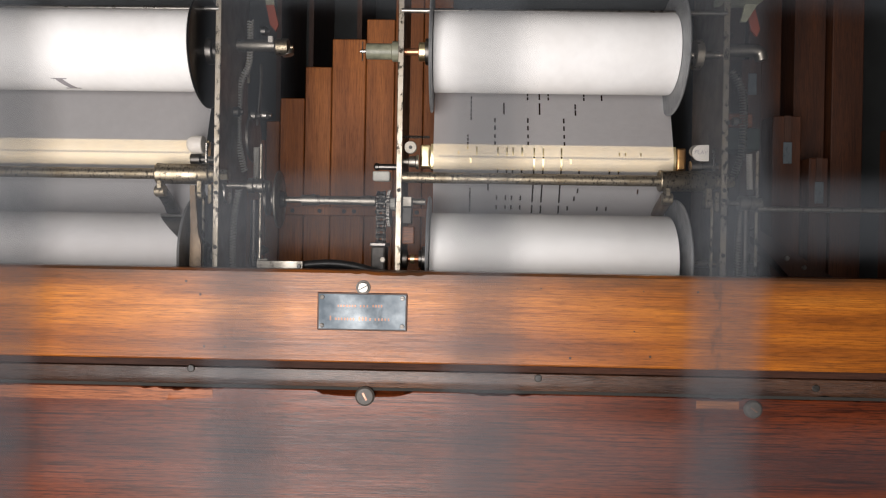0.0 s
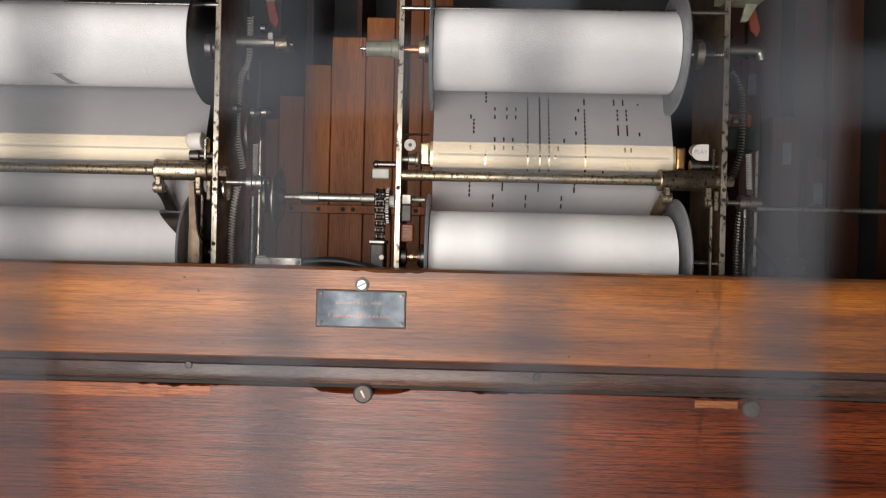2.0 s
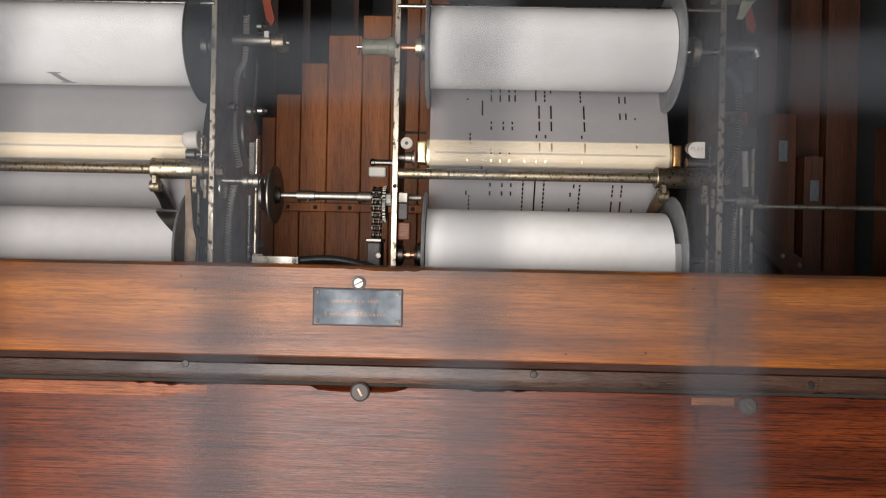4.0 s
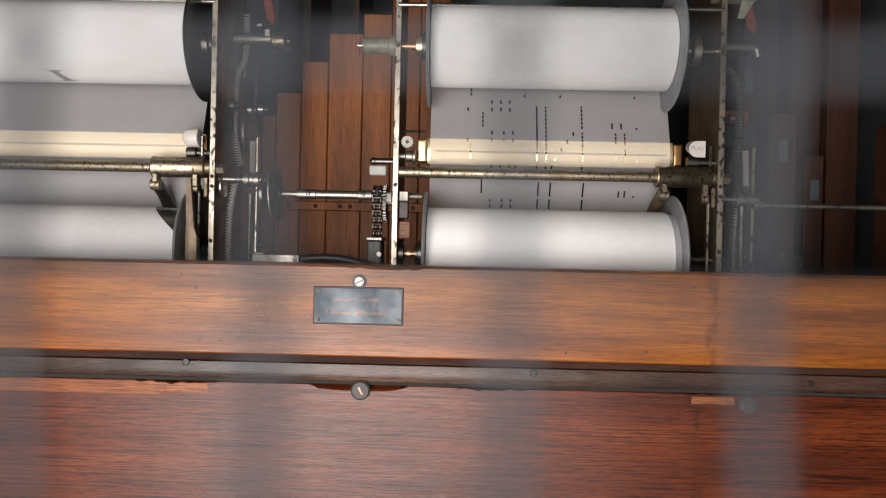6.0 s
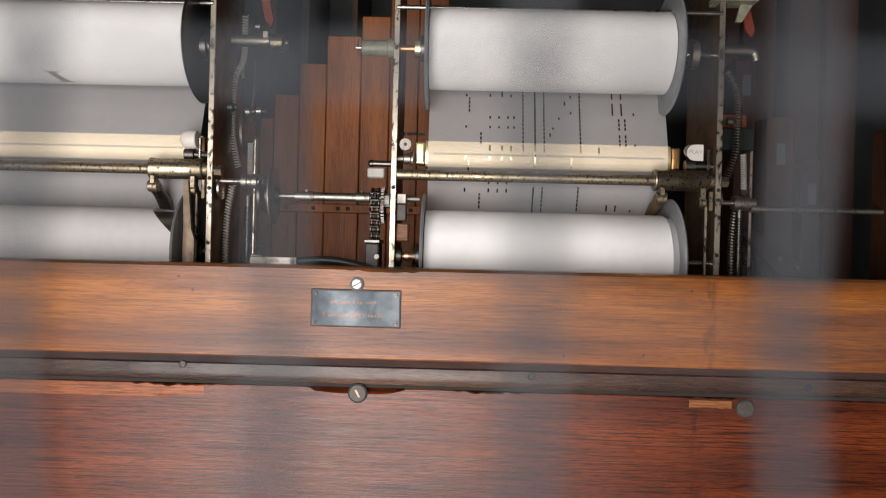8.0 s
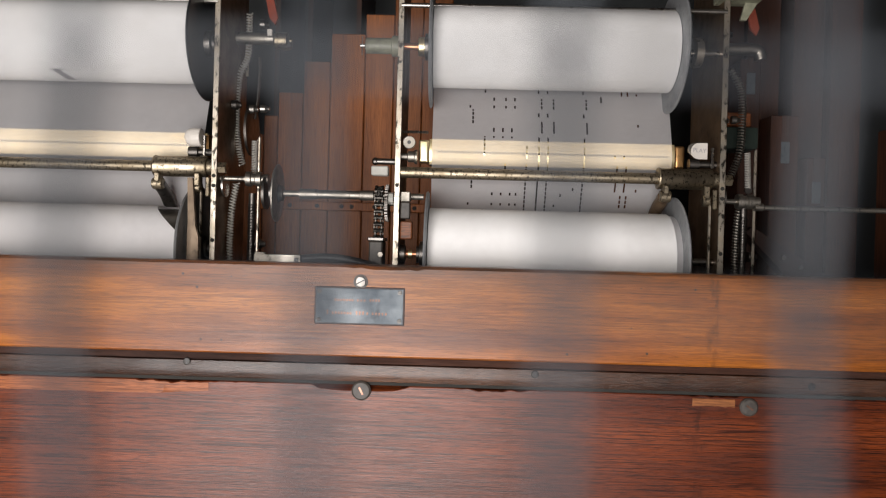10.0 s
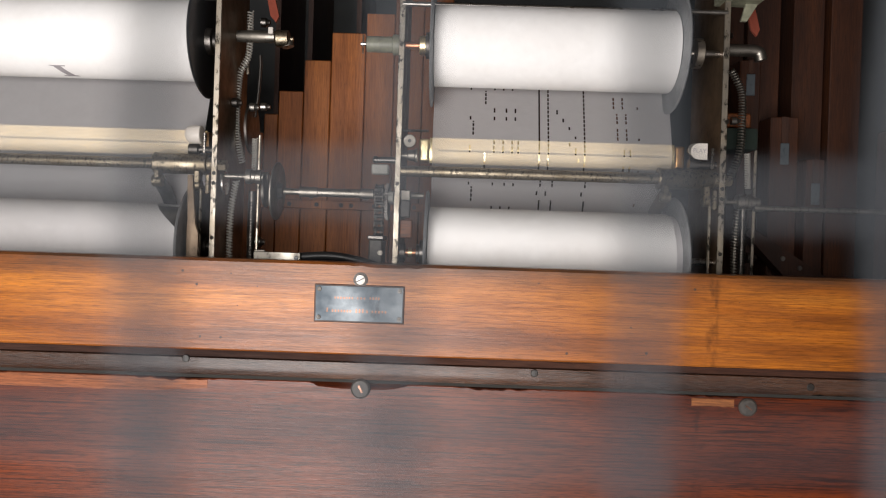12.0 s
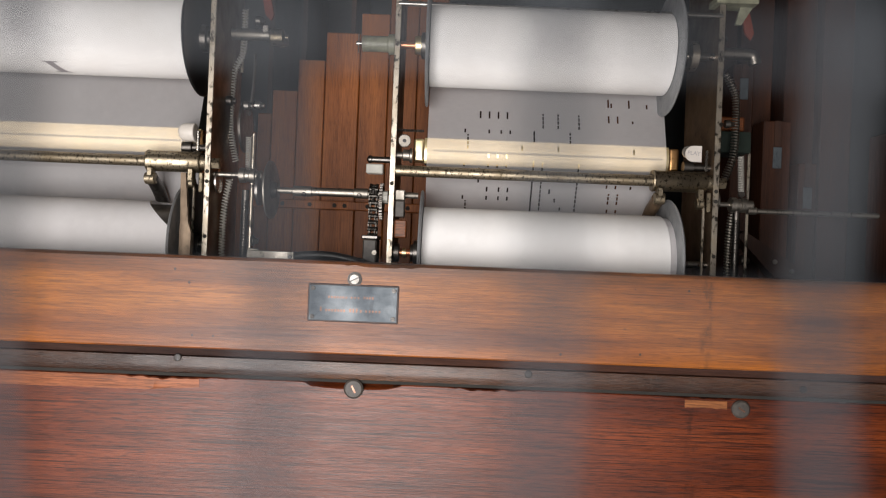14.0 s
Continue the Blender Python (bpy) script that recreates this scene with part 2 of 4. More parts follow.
# ---- mesh helpers ----
def part(name, bm, material, parent=None, label="", smooth=True):
    me = bpy.data.meshes.new(name)
    bmesh.ops.recalc_face_normals(bm, faces=bm.faces)
    bm.to_mesh(me)
    bm.free()
    me.materials.append(material)
    if smooth:
        me.shade_smooth()
        me.set_sharp_from_angle(angle=radians(35))
    ob = new(name, me)
    ob.parent = parent
    if label:
        tagged(ob, label)
    return ob


def thing(name, label, category, at=(0, 0, 0), group="", kind=""):
    ob = new(name)
    ob.location = at
    ob.empty_display_size = 0.02
    return tagged(ob, label, category, group, kind)


def box(bm, x0, x1, y0, y1, z0, z1, bevel=0.0, seg=1):
    vs = [bm.verts.new((x, y, z)) for x in (x0, x1) for y in (y0, y1) for z in (z0, z1)]
    fs = [bm.faces.new([vs[i] for i in q]) for q in ((0, 1, 3, 2), (4, 6, 7, 5), (0, 4, 5, 1), (2, 3, 7, 6), (0, 2, 6, 4), (1, 5, 7, 3))]
    if bevel:
        bmesh.ops.bevel(bm, geom=list({e for f in fs for e in f.edges}), offset=bevel, segments=seg, affect="EDGES", profile=0.6)
    return bm


def sweep(bm, pts, radius, sides=8, closed=True):
    """A round bar along points; radius may be a list."""
    pts = [Vector(p) for p in pts]
    rad = radius if isinstance(radius, (list, tuple)) else [radius] * len(pts)
    up = Vector((0.13, 0.31, 0.94))
    rings = []
    for i, p in enumerate(pts):
        d = (pts[min(i + 1, len(pts) - 1)] - pts[max(i - 1, 0)]).normalized()
        side = d.cross(up)
        if side.length < 0.1:
            side = d.cross(Vector((1, 0, 0)))
        side.normalize()
        top = side.cross(d).normalized()
        up = top
        rings.append([bm.verts.new(p + (side * math.cos(a) + top * math.sin(a)) * rad[i])
                      for a in (2 * math.pi * k / sides for k in range(sides))])
    for a, b in zip(rings, rings[1:]):
        for k in range(sides):
            bm.faces.new((a[k], a[(k + 1) % sides], b[(k + 1) % sides], b[k]))
    if closed:
        bm.faces.new(rings[0])
        bm.faces.new(rings[-1])
    return bm


def lathe(bm, profile, axis="x", at=(0, 0, 0), sides=32):
    """Turns (along, radius) pairs about an axis; open ends are capped."""
    rings = []
    for u, r in profile:
        ring = []
        for k in range(sides):
            a = 2 * math.pi * k / sides
            c, s = r * math.cos(a), r * math.sin(a)
            v = (u, c, s) if axis == "x" else (c, u, s) if axis == "y" else (c, s, u)
            ring.append(bm.verts.new(Vector(at) + Vector(v)))
        rings.append(ring)
    for a, b in zip(rings, rings[1:]):
        for k in range(sides):
            bm.faces.new((a[k], a[(k + 1) % sides], b[(k + 1) % sides], b[k]))
    bm.faces.new(rings[0])
    bm.faces.new(rings[-1])
    return bm


def coil(bm, pts, radius, wire, pitch, sides=5, per_turn=9):
    """A helical spring round a line of points."""
    pts = [Vector(p) for p in pts]
    out, ang, up = [], 0.0, Vector((0, 1, 0))
    for a, b in zip(pts, pts[1:]):
        n = max(1, round((b - a).length / (pitch / per_turn)))
        d = (b - a).normalized()
        s = d.cross(up).normalized()
        t = s.cross(d)
        for i in range(n):
            out.append(a.lerp(b, i / n) + (s * math.cos(ang) + t * math.sin(ang)) * radius)
            ang += 2 * math.pi / per_turn
    return sweep(bm, out, wire, sides)


def curve_pts(ctrl, n=20):
    """A smooth line through control points."""
    c = [Vector(p) for p in ctrl]
    c = [c[0] * 2 - c[1]] + c + [c[-1] * 2 - c[-2]]
    out = []
    for i in range(1, len(c) - 2):
        for k in range(n):
            t = k / n
            out.append(0.5 * ((2 * c[i]) + (c[i + 1] - c[i - 1]) * t + (2 * c[i - 1] - 5 * c[i] + 4 * c[i + 1] - c[i + 2]) * t * t
                              + (3 * c[i] - c[i - 1] - 3 * c[i + 1] + c[i + 2]) * t ** 3))
    return out + [c[-2]]


def prism(bm, outline, y0, y1):
    """A flat plate of an (x, z) outline between two depths."""
    a = [bm.verts.new((x, y0, z)) for x, z in outline]
    b = [bm.verts.new((x, y1, z)) for x, z in outline]
    bm.faces.new(a)
    bm.faces.new(b)
    for i in range(len(a)):
        j = (i + 1) % len(a)
        bm.faces.new((a[i], a[j], b[j], b[i]))
    return bm


B = bmesh.new


def anchored(ob, parent):
    """Hang a mesh built in world places under a thing that stands elsewhere."""
    ob.parent = parent
    ob.matrix_parent_inverse = Matrix.Translation(-parent.location)
    return ob


def add(name, bm, material, owner, label="", smooth=True):
    """A part of a thing (owner is the Empty) or of a part (owner is a mesh)."""
    ob = part(name, bm, material, None, label, smooth)
    if owner.type == "EMPTY":
        return anchored(ob, owner)
    ob.parent = owner
    return ob


def slab(name, x0, x1, y0, y1, z0, z1, material, bevel=0.002):
    ob = part(name, box(B(), x0, x1, y0, y1, z0, z1, bevel), material)
    return tagged(ob, kind="structure")


# ---- the room ----
slab("floor", -2.2, 2.2, ROOM_BACK - 0.2, 0.75, -0.1, 0.0, FLOORING)
slab("ceiling", -2.2, 2.2, ROOM_BACK - 0.2, 0.75, 2.9, 3.0, PLASTER)
slab("wall_west", -2.2, -2.0, ROOM_BACK, 0.75, 0.0, 2.9, PLASTER)
slab("wall_east", 2.0, 2.2, ROOM_BACK, 0.75, 0.0, 2.9, PLASTER)
slab("wall_north", -2.2, 2.2, 0.75, 0.95, 0.0, 2.9, PLASTER)
wx0, wx1, wz0, wz1 = WINDOW_X - WINDOW_W / 2, WINDOW_X + WINDOW_W / 2, WINDOW_Z - WINDOW_H / 2, WINDOW_Z + WINDOW_H / 2
bm = B()
yb = ROOM_BACK
for x0, x1, z0, z1 in ((-2.2, wx0, 0, 2.9), (wx1, 2.2, 0, 2.9), (wx0, wx1, 0, wz0), (wx0, wx1, wz1, 2.9)):
    box(bm, x0, x1, yb - 0.2, yb, z0, z1)
tagged(part("wall_south", bm, PLASTER, smooth=False), kind="structure")
win = thing("window_1", "tall bright daylit window in the plaster wall", "window", (WINDOW_X, yb - 0.1, wz0), kind="structure")
bm = B()
for x0, x1, z0, z1 in ((wx0, wx0 + 0.05, wz0, wz1), (wx1 - 0.05, wx1, wz0, wz1), (wx0 + 0.05, wx1 - 0.05, wz0, wz0 + 0.05),
                       (wx0 + 0.05, wx1 - 0.05, wz1 - 0.05, wz1)):
    box(bm, x0, x1, yb - 0.14, yb - 0.08, z0, z1, 0.004)
add("window_frame", bm, PLASTER, win)

# ---- the case: rail, moulding, panel, sides, back, roof, bed ----
case = thing("organ_case", "reddish oak organ case with an open top front", "organ case", (0, 0.1, 0.0))
RAIL_TOP, RAIL_LOW, RAIL_Y = 1.294, 1.199, -0.090


def chips(x, seed, size, often):
    """A broken edge: mostly straight, bitten here and there."""
    a = noise.noise((x * 90, seed, 0))
    b = noise.noise((x * 9, seed + 7, 0))
    return size * max(0.0, a * 0.6 + b - often) + 0.0003 * noise.noise((x * 300, seed, 3))


def rail_mesh(x0, x1, n, profile):
    """Extrudes a profile, given for each x, along the case."""
    bm = B()
    rings = [[bm.verts.new((x, y, z)) for y, z in profile(x)] for x in (x0 + (x1 - x0) * i / n for i in range(n + 1))]
    k = len(rings[0])
    for a, b in zip(rings, rings[1:]):
        for i in range(k):
            bm.faces.new((a[i], a[(i + 1) % k], b[(i + 1) % k], b[i]))
    bm.faces.new(rings[0])
    bm.faces.new(rings[-1])
    return bm


def rail_profile(x):
    c = chips(x, 1.0, 0.006, 0.25)
    return ((-0.0885, RAIL_LOW), (RAIL_Y, RAIL_LOW + 0.0015), (RAIL_Y, RAIL_TOP - 0.003 - c), (-0.0872, RAIL_TOP - c * 0.8),
            (-0.078, RAIL_TOP), (-0.052, RAIL_TOP), (-0.052, RAIL_LOW))


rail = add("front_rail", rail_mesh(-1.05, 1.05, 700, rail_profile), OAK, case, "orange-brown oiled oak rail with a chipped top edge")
mould = add("moulding", rail_mesh(-1.05, 1.05, 420, lambda x: (
    (-0.076 - 0.0006 * noise.noise((x * 40, 2, 0)), 1.171 + chips(x, 4, 0.003, 0.3)), (-0.0778 - 0.0005 * noise.noise((x * 25, 9, 0)), 1.174),
    (-0.0785 - 0.0008 * noise.noise((x * 30, 5, 0)), 1.182), (-0.0776, 1.1885), (-0.0755, 1.1895), (-0.066, 1.1895), (-0.066, 1.1900),
    (-0.054, 1.1900), (-0.054, 1.171))),
    STRIP_OAK, case, "dark worn oak moulding under the rail")


# added strip, coloured dark in place of the shadow below the rail
add("rail_shade", box(B(), -1.05, 1.05, -0.0768, -0.054, 1.1902, 1.1988), RAIL_SHADE_OAK, case, "added dark strip painted as the shadow under the rail")


def panel_top(x):
    bite = max(0.0, 1 - ((x + 0.085) / 0.052) ** 4) * 0.0055
    return 1.1675 - chips(x, 11.0, 0.004, 0.14) - bite


panel = add("front_panel", rail_mesh(-1.05, 1.05, 700, lambda x: (
    (-0.0765, 0.1), (-0.0765, panel_top(x) - 0.001), (-0.0755, panel_top(x)), (-0.056, 1.1675), (-0.056, 0.1))),
    PANEL_OAK, case, "red-brown oak front panel with fine horizontal grain")
add("edge_lipping", rail_mesh(-1.05, -0.245, 260, lambda x: (
    (-0.0772, 1.1525 + 0.0012 * noise.noise((x * 30, 8, 0)) + 0.013 * max(0.0, (x + 0.30) / 0.055)), (-0.0772, panel_top(x) - 0.0012), (-0.0762, panel_top(x) - 0.0008), (-0.0762, 1.153))),
    EDGE_OAK, panel, "paler bare oak edge strip")
add("edge_lipping", rail_mesh(0.262, 0.306, 30, lambda x: (
    (-0.0772, 1.1565 + 0.002 * noise.noise((x * 120, 3, 0))), (-0.0772, 1.1640), (-0.0762, 1.1643), (-0.0762, 1.157))), CHIP_OAK, panel, "small pale chip of bare oak")
# solid near-black bar; its colour supplies the shade of the gap
add("shadow_gap", box(B(), -1.05, 1.05, -0.0755, -0.056, 1.1676, 1.1709), BLACK_HOLE, panel)
for sx in (-1, 1):
    add("side_panel", box(B(), sx * 1.05 if sx < 0 else 1.0, -1.0 if sx < 0 else 1.05, -0.05, 0.7, 0.0, 2.2, 0.003), CASE_WOOD, case)
add("plinth", box(B(), -1.05, 1.05, -0.08, -0.05, 0.0, 0.1, 0.003), CASE_WOOD, case)
add("back_panel", box(B(), -1.0, 1.0, 0.60, 0.64, 0.0, 2.2), SLATE, case, "dark slate-grey painted back panel")
add("roof", box(B(), -1.05, 1.05, -0.05, 0.7, 2.2, 2.24, 0.003), CASE_WOOD, case)
add("header_board", box(B(), -1.0, 1.0, -0.05, -0.02, 1.78, 2.2, 0.003), CASE_WOOD, case)
add("bed", box(B(), -1.0, 1.0, -0.05, 0.6, 1.18, 1.22), CASE_WOOD, case, "dark shelf that carries the mechanism")
for x in (-0.245, -0.163, -0.30, -0.06):
    add("stile", box(B(), x - 0.004, x + 0.004, 0.40, 0.60, 1.22, 2.2), CASE_WOOD, case)
for x in (0.56, 0.66):
    add("stile", box(B(), x - 0.012, x + 0.012, 0.02, 0.06, 1.22, 2.2, 0.002), PIPE_SHADED, case)


add("end_post", box(B(), 0.5095, 0.56, -0.012, 0.04, 1.22, 1.466, 0.002), PIPE_SHADED, case, "short brown wooden end post")


def slotted_screw(owner, x, y, z, r, head, slot_angle, name="screw", label="", washer=None):
    ob = add(name, lathe(B(), [(y, r), (y - r * 0.25, r), (y - r * 0.42, r * 0.82), (y - r * 0.46, r * 0.4)], "y", (x, 0, z), 24), head, owner, label)
    bm = B()
    half = r * (0.85 if r < 0.008 else 0.42)
    box(bm, -half, half, y - r * 0.49, y - r * 0.40, -r * 0.10, r * 0.10)
    bmesh.ops.rotate(bm, verts=bm.verts, cent=(0, 0, 0), matrix=Matrix.Rotation(radians(slot_angle), 3, "Y"))
    bmesh.ops.translate(bm, verts=bm.verts, vec=(x, 0, z))
    # larger slots get a copper colour that paints the glint in them
    add("slot", bm, BLACK if washer or r < 0.006 else LETTER, ob)
    return ob


slotted_screw(case, -0.0835, -0.0765, 1.1620, 0.0102, IRON, 62, "panel_button", "round slotted dark steel turn button")
slotted_screw(case, 0.3200, -0.0765, 1.1568, 0.0094, IRON, 35, "panel_button", "round slotted dark steel turn button")
for x, z, a in ((-0.268, 1.1875, 80), (0.0975, 1.1845, -40), (0.384, 1.1800, 20)):
    slotted_screw(case, x, -0.0775, z, 0.0040, BLACK_IRON, a)
slotted_screw(case, -0.0855, RAIL_Y, 1.2765, 0.0060, STEEL, -28, "rail_screw", "bright slotted steel screw in a cup washer", True)
add("cup_washer", lathe(B(), [(RAIL_Y, 0.0076), (RAIL_Y - 0.0012, 0.0074), (RAIL_Y - 0.0016, 0.0060)], "y", (-0.0855, 0, 1.2765), 24), DARK_STEEL, case)
bm = B()
for i in range(13):
    x, z = random.uniform(-0.44, 0.44), random.uniform(1.204, 1.286)
    s = random.uniform(0.0004, 0.0011)
    lathe(bm, [(RAIL_Y + 0.0004, s), (RAIL_Y - 0.00012, s * 0.8)], "y", (x, 0, z), 7)
for x, z in ((-0.25, 1.2125), (0.1285, 1.2080), (0.21, 1.211), (0.2575, 1.278), (-0.27, 1.280), (-0.255, 1.2665), (-0.2285, 1.2125)):
    lathe(bm, [(RAIL_Y + 0.0004, 0.0018), (RAIL_Y - 0.00015, 0.0013)], "y", (x, 0, z), 8)
tagged(add("dents", bm, PATINA_EDGE, rail), kind="stuff")

# ---- the engraved plate on the rail ----
plate = thing("name_plate", "small patinated blue-grey metal plate with worn copper lettering", "name plate", (-0.086, RAIL_Y, 1.2515))
add("border", box(B(), -0.1325, -0.0395, RAIL_Y - 0.0016, RAIL_Y, 1.2320, 1.2712, 0.0008), PATINA_EDGE, plate, "dark brown plate edge")
add("face", box(B(), -0.1310, -0.0410, RAIL_Y - 0.0022, RAIL_Y - 0.0012, 1.2335, 1.2697, 0.0004), PATINA, plate)
for x0, x1, z, h in ((-0.1115, -0.0910, 1.2575, 0.0022), (-0.0885, -0.0780, 1.2575, 0.0022), (-0.0755, -0.0640, 1.2578, 0.0026),
                     (-0.1195, -0.1150, 1.2448, 0.0046), (-0.1140, -0.0925, 1.2440, 0.0026), (-0.0895, -0.0795, 1.2445, 0.0040),
                     (-0.0785, -0.0745, 1.2440, 0.0030), (-0.0730, -0.0560, 1.2440, 0.0026)):
    bm = B()
    n = max(1, round((x1 - x0) / 0.0031))
    for i in range(n):
        xa = x0 + (x1 - x0) * i / n
        box(bm, xa, xa + 0.0016, RAIL_Y - 0.00235, RAIL_Y - 0.0021, z - h / 2, z + h / 2)
    add("lettering", bm, LETTER, plate, "worn copper lettering")
for x in (-0.1275, -0.0445):
    for z in (1.2370, 1.2662):
        s = add("plate_screw", lathe(B(), [(RAIL_Y - 0.0022, 0.0025), (RAIL_Y - 0.0032, 0.0022), (RAIL_Y - 0.0034, 0.0010)], "y", (x, 0, z), 16), DARK_STEEL, plate)
        add("slot", box(B(), x - 0.0019, x + 0.0019, RAIL_Y - 0.0036, RAIL_Y - 0.0031, z - 0.0003, z + 0.0003), BLACK, s)

# ---- wooden pipes behind ----


def pipe(x0, x1, y0, top, material, depth=0.05, plate_z=None, slot=None, label=""):
    p = thing("organ_pipe", label or "square wooden organ pipe of reddish-brown timber", "organ pipe", ((x0 + x1) / 2, y0 + depth / 2, 1.22), group="wooden pipes")
    body = add("body", box(B(), x0, x1, y0, y0 + depth, 1.22, top, 0.0012), material, p)
    if slot:
        add("slot", box(B(), slot[0], slot[1], y0 - 0.0012, y0 + 0.001, slot[2], slot[3]), CASE_WOOD, body)
    if plate_z:
        xm = (x0 + x1) / 2
        add("tuning_plate", box(B(), xm - 0.006, xm + 0.006, y0 - 0.003, y0 - 0.0012, plate_z - 0.015, plate_z + 0.015, 0.0006), LEAD, p, "small blue-grey lead tuning plate")
    return p


for x0, x1, top in ((-0.362, -0.320, 1.45), (-0.319, -0.281, 1.475), (-0.2795, -0.2595, 1.503), (-0.2585, -0.2225, 1.538), (-0.2215, -0.1825, 1.585),
                    (-0.1815, -0.1315, 1.627), (-0.1305, -0.0885, 1.657), (-0.0875, -0.0455, 1.70), (-0.0445, -0.002, 1.70)):
    pipe(x0, x1, 0.25, top, PIPE_WOOD)
# first five pipes use the copy with shade in its colour
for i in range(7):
    pipe(0.02 + i * 0.044, 0.062 + i * 0.044, 0.27, 1.62 - 0.01 * i, PIPE_WOOD if i > 4 else PIPE_SHADED, label="square wooden organ pipe behind the paper")
# pipes on the right: their dimness is painted into the timber colour
RIGHT = "tall square wooden organ pipe in a shade-darkened colour"
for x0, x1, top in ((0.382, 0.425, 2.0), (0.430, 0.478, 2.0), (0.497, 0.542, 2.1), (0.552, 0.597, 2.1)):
    pipe(x0, x1, 0.24, top, PIPE_SHADED, label=RIGHT)
SHORT = "short shade-darkened wooden organ pipe with a lead tuning plate"
pipe(0.402, 0.4305, 0.19, 1.588, PIPE_SHADED, 0.04, 1.553, (0.413, 0.420, 1.57, 1.588), SHORT)
pipe(0.4470, 0.4860, 0.19, 1.510, PIPE_SHADED, 0.04, 1.4580, (0.4620, 0.4710, 1.474, 1.510), SHORT)
pipe(0.4980, 0.5240, 0.19, 1.452, PIPE_SHADED, 0.04, 1.4035, (0.507, 0.515, 1.42, 1.452), SHORT)
brace = thing("diagonal_brace", "dark wooden diagonal brace with two screws", "brace", (0.45, 0.15, 1.25))
bm = prism(B(), [(0.40, 1.345), (0.41, 1.352), (0.545, 1.268), (0.545, 1.22), (0.52, 1.22)], 0.15, 0.175)
add("body", bm, PIPE_SHADED, brace)
for x, z in ((0.452, 1.312), (0.475, 1.300)):
    add("screw", lathe(B(), [(0.15, 0.0035), (0.1485, 0.003)], "y", (x, 0, z), 12), STEEL, brace)
blk = thing("wooden_block", "small orange pine block beside the frame", "block", (0.375, 0.135, 1.481))
add("body", box(B(), 0.358, 0.392, 0.12, 0.15, 1.481, 1.500, 0.002), ORANGE_WOOD, blk)
blk = thing("cloth_block", "dark green cloth-covered block", "block", (0.377, 0.135, 1.451))
add("body", box(B(), 0.356, 0.398, 0.11, 0.16, 1.451, 1.4795, 0.004, 2), GREEN, blk)
prail = thing("pipe_rail", "thin brown wooden rail with round screw holes before the pipes", "rail", (-0.16, 0.235, 1.3630))
add("body", box(B(), -0.278, -0.025, 0.236, 0.2495, 1.3630, 1.3755, 0.001), PIPE_WOOD, prail)
for x in (-0.235, -0.195, -0.1586, -0.1437, -0.11, -0.051):
    add("screw", lathe(B(), [(0.2365, 0.0035), (0.2352, 0.0028)], "y", (x, 0, 1.3692), 12), BLACK_HOLE, prail)

# ---- the paper: its way over the tracker bar ----
PX0, PX1 = -0.0200, 0.2630                       # paper edges
SPEED = 0.0496                                   # paper, metres a second
TRK = (0.059, 1.427, 0.0346)                     # tracker curve: y, z, radius of the paper line
SUP = (0.015, 1.5475, 0.0465)                    # supply roll
TAK = (0.015, 1.3050, 0.0545)                    # take-up spool
UNIT = 0.5835                                    # from one frame to the next


def crossing(c, r, sign):
    """Tilt and ends of the straight stretch between the tracker's front and a roll's back."""
    vy, vz = c[0] - TRK[0], (c[1] - TRK[1]) * sign
    d = math.hypot(vy, vz)
    tilt = math.asin((r + TRK[2]) / d) + math.atan2(vy, vz)
    return tilt, math.sqrt(d * d - (r + TRK[2]) ** 2)


UP_TILT, UP_LEN = crossing(SUP, SUP[2] - 0.0012, 1)
LOW_TILT, LOW_LEN = crossing(TAK, TAK[2] - 0.0012, -1)


def paper_way(s):
    """Place (y, z) and lean of the paper s metres past the tracker's ports."""
    y, z, r = TRK
    up, low = UP_TILT * r, LOW_TILT * r
    if -up <= s <= low:
        a = s / r
        return y - r * math.cos(a), z - r * math.sin(a), a
    if s < 0:
        a, d = -UP_TILT, min(-s - up, UP_LEN)
        y1, z1 = y - r * math.cos(a) + d * math.sin(-a), z - r * math.sin(a) + d * math.cos(a)
        if -s - up <= UP_LEN:
            return y1, z1, a
        rr = SUP[2] - 0.0012
        turn = (-s - up - UP_LEN) / rr
        b = -UP_TILT + turn
        inner = rr - 0.0002 * turn
        return SUP[0] + inner * math.cos(b), SUP[1] + inner * math.sin(b) , b
    a, d = LOW_TILT, min(s - low, LOW_LEN)
    y1, z1 = y - r * math.cos(a) + d * math.sin(a), z - r * math.sin(a) - d * math.cos(a)
    if s - low <= LOW_LEN:
        return y1, z1, a
    rr = TAK[2] - 0.0012
    turn = (s - low - LOW_LEN) / rr
    b = LOW_TILT - turn
    inner = rr - 0.0002 * turn
    return TAK[0] + inner * math.cos(b), TAK[1] + inner * math.sin(b), b


# Perforations, as music: ports counted across the tracker bar, start and end in seconds at the ports
PORT0, PORT_PITCH, PORTS = 0.00862, 0.003574, 76
HOLES = []


def strike(a, b, *ports):
    """Open slots, one to each port."""
    for k in ports:
        HOLES.append((k, a, b))


def hold(a, b, *ports):
    """Long notes, cut as chains of short slots with bridges between."""
    for k in ports:
        t = a
        while t < b - 0.02:
            HOLES.append((k, t, min(t + 0.085, b)))
            t += 0.112


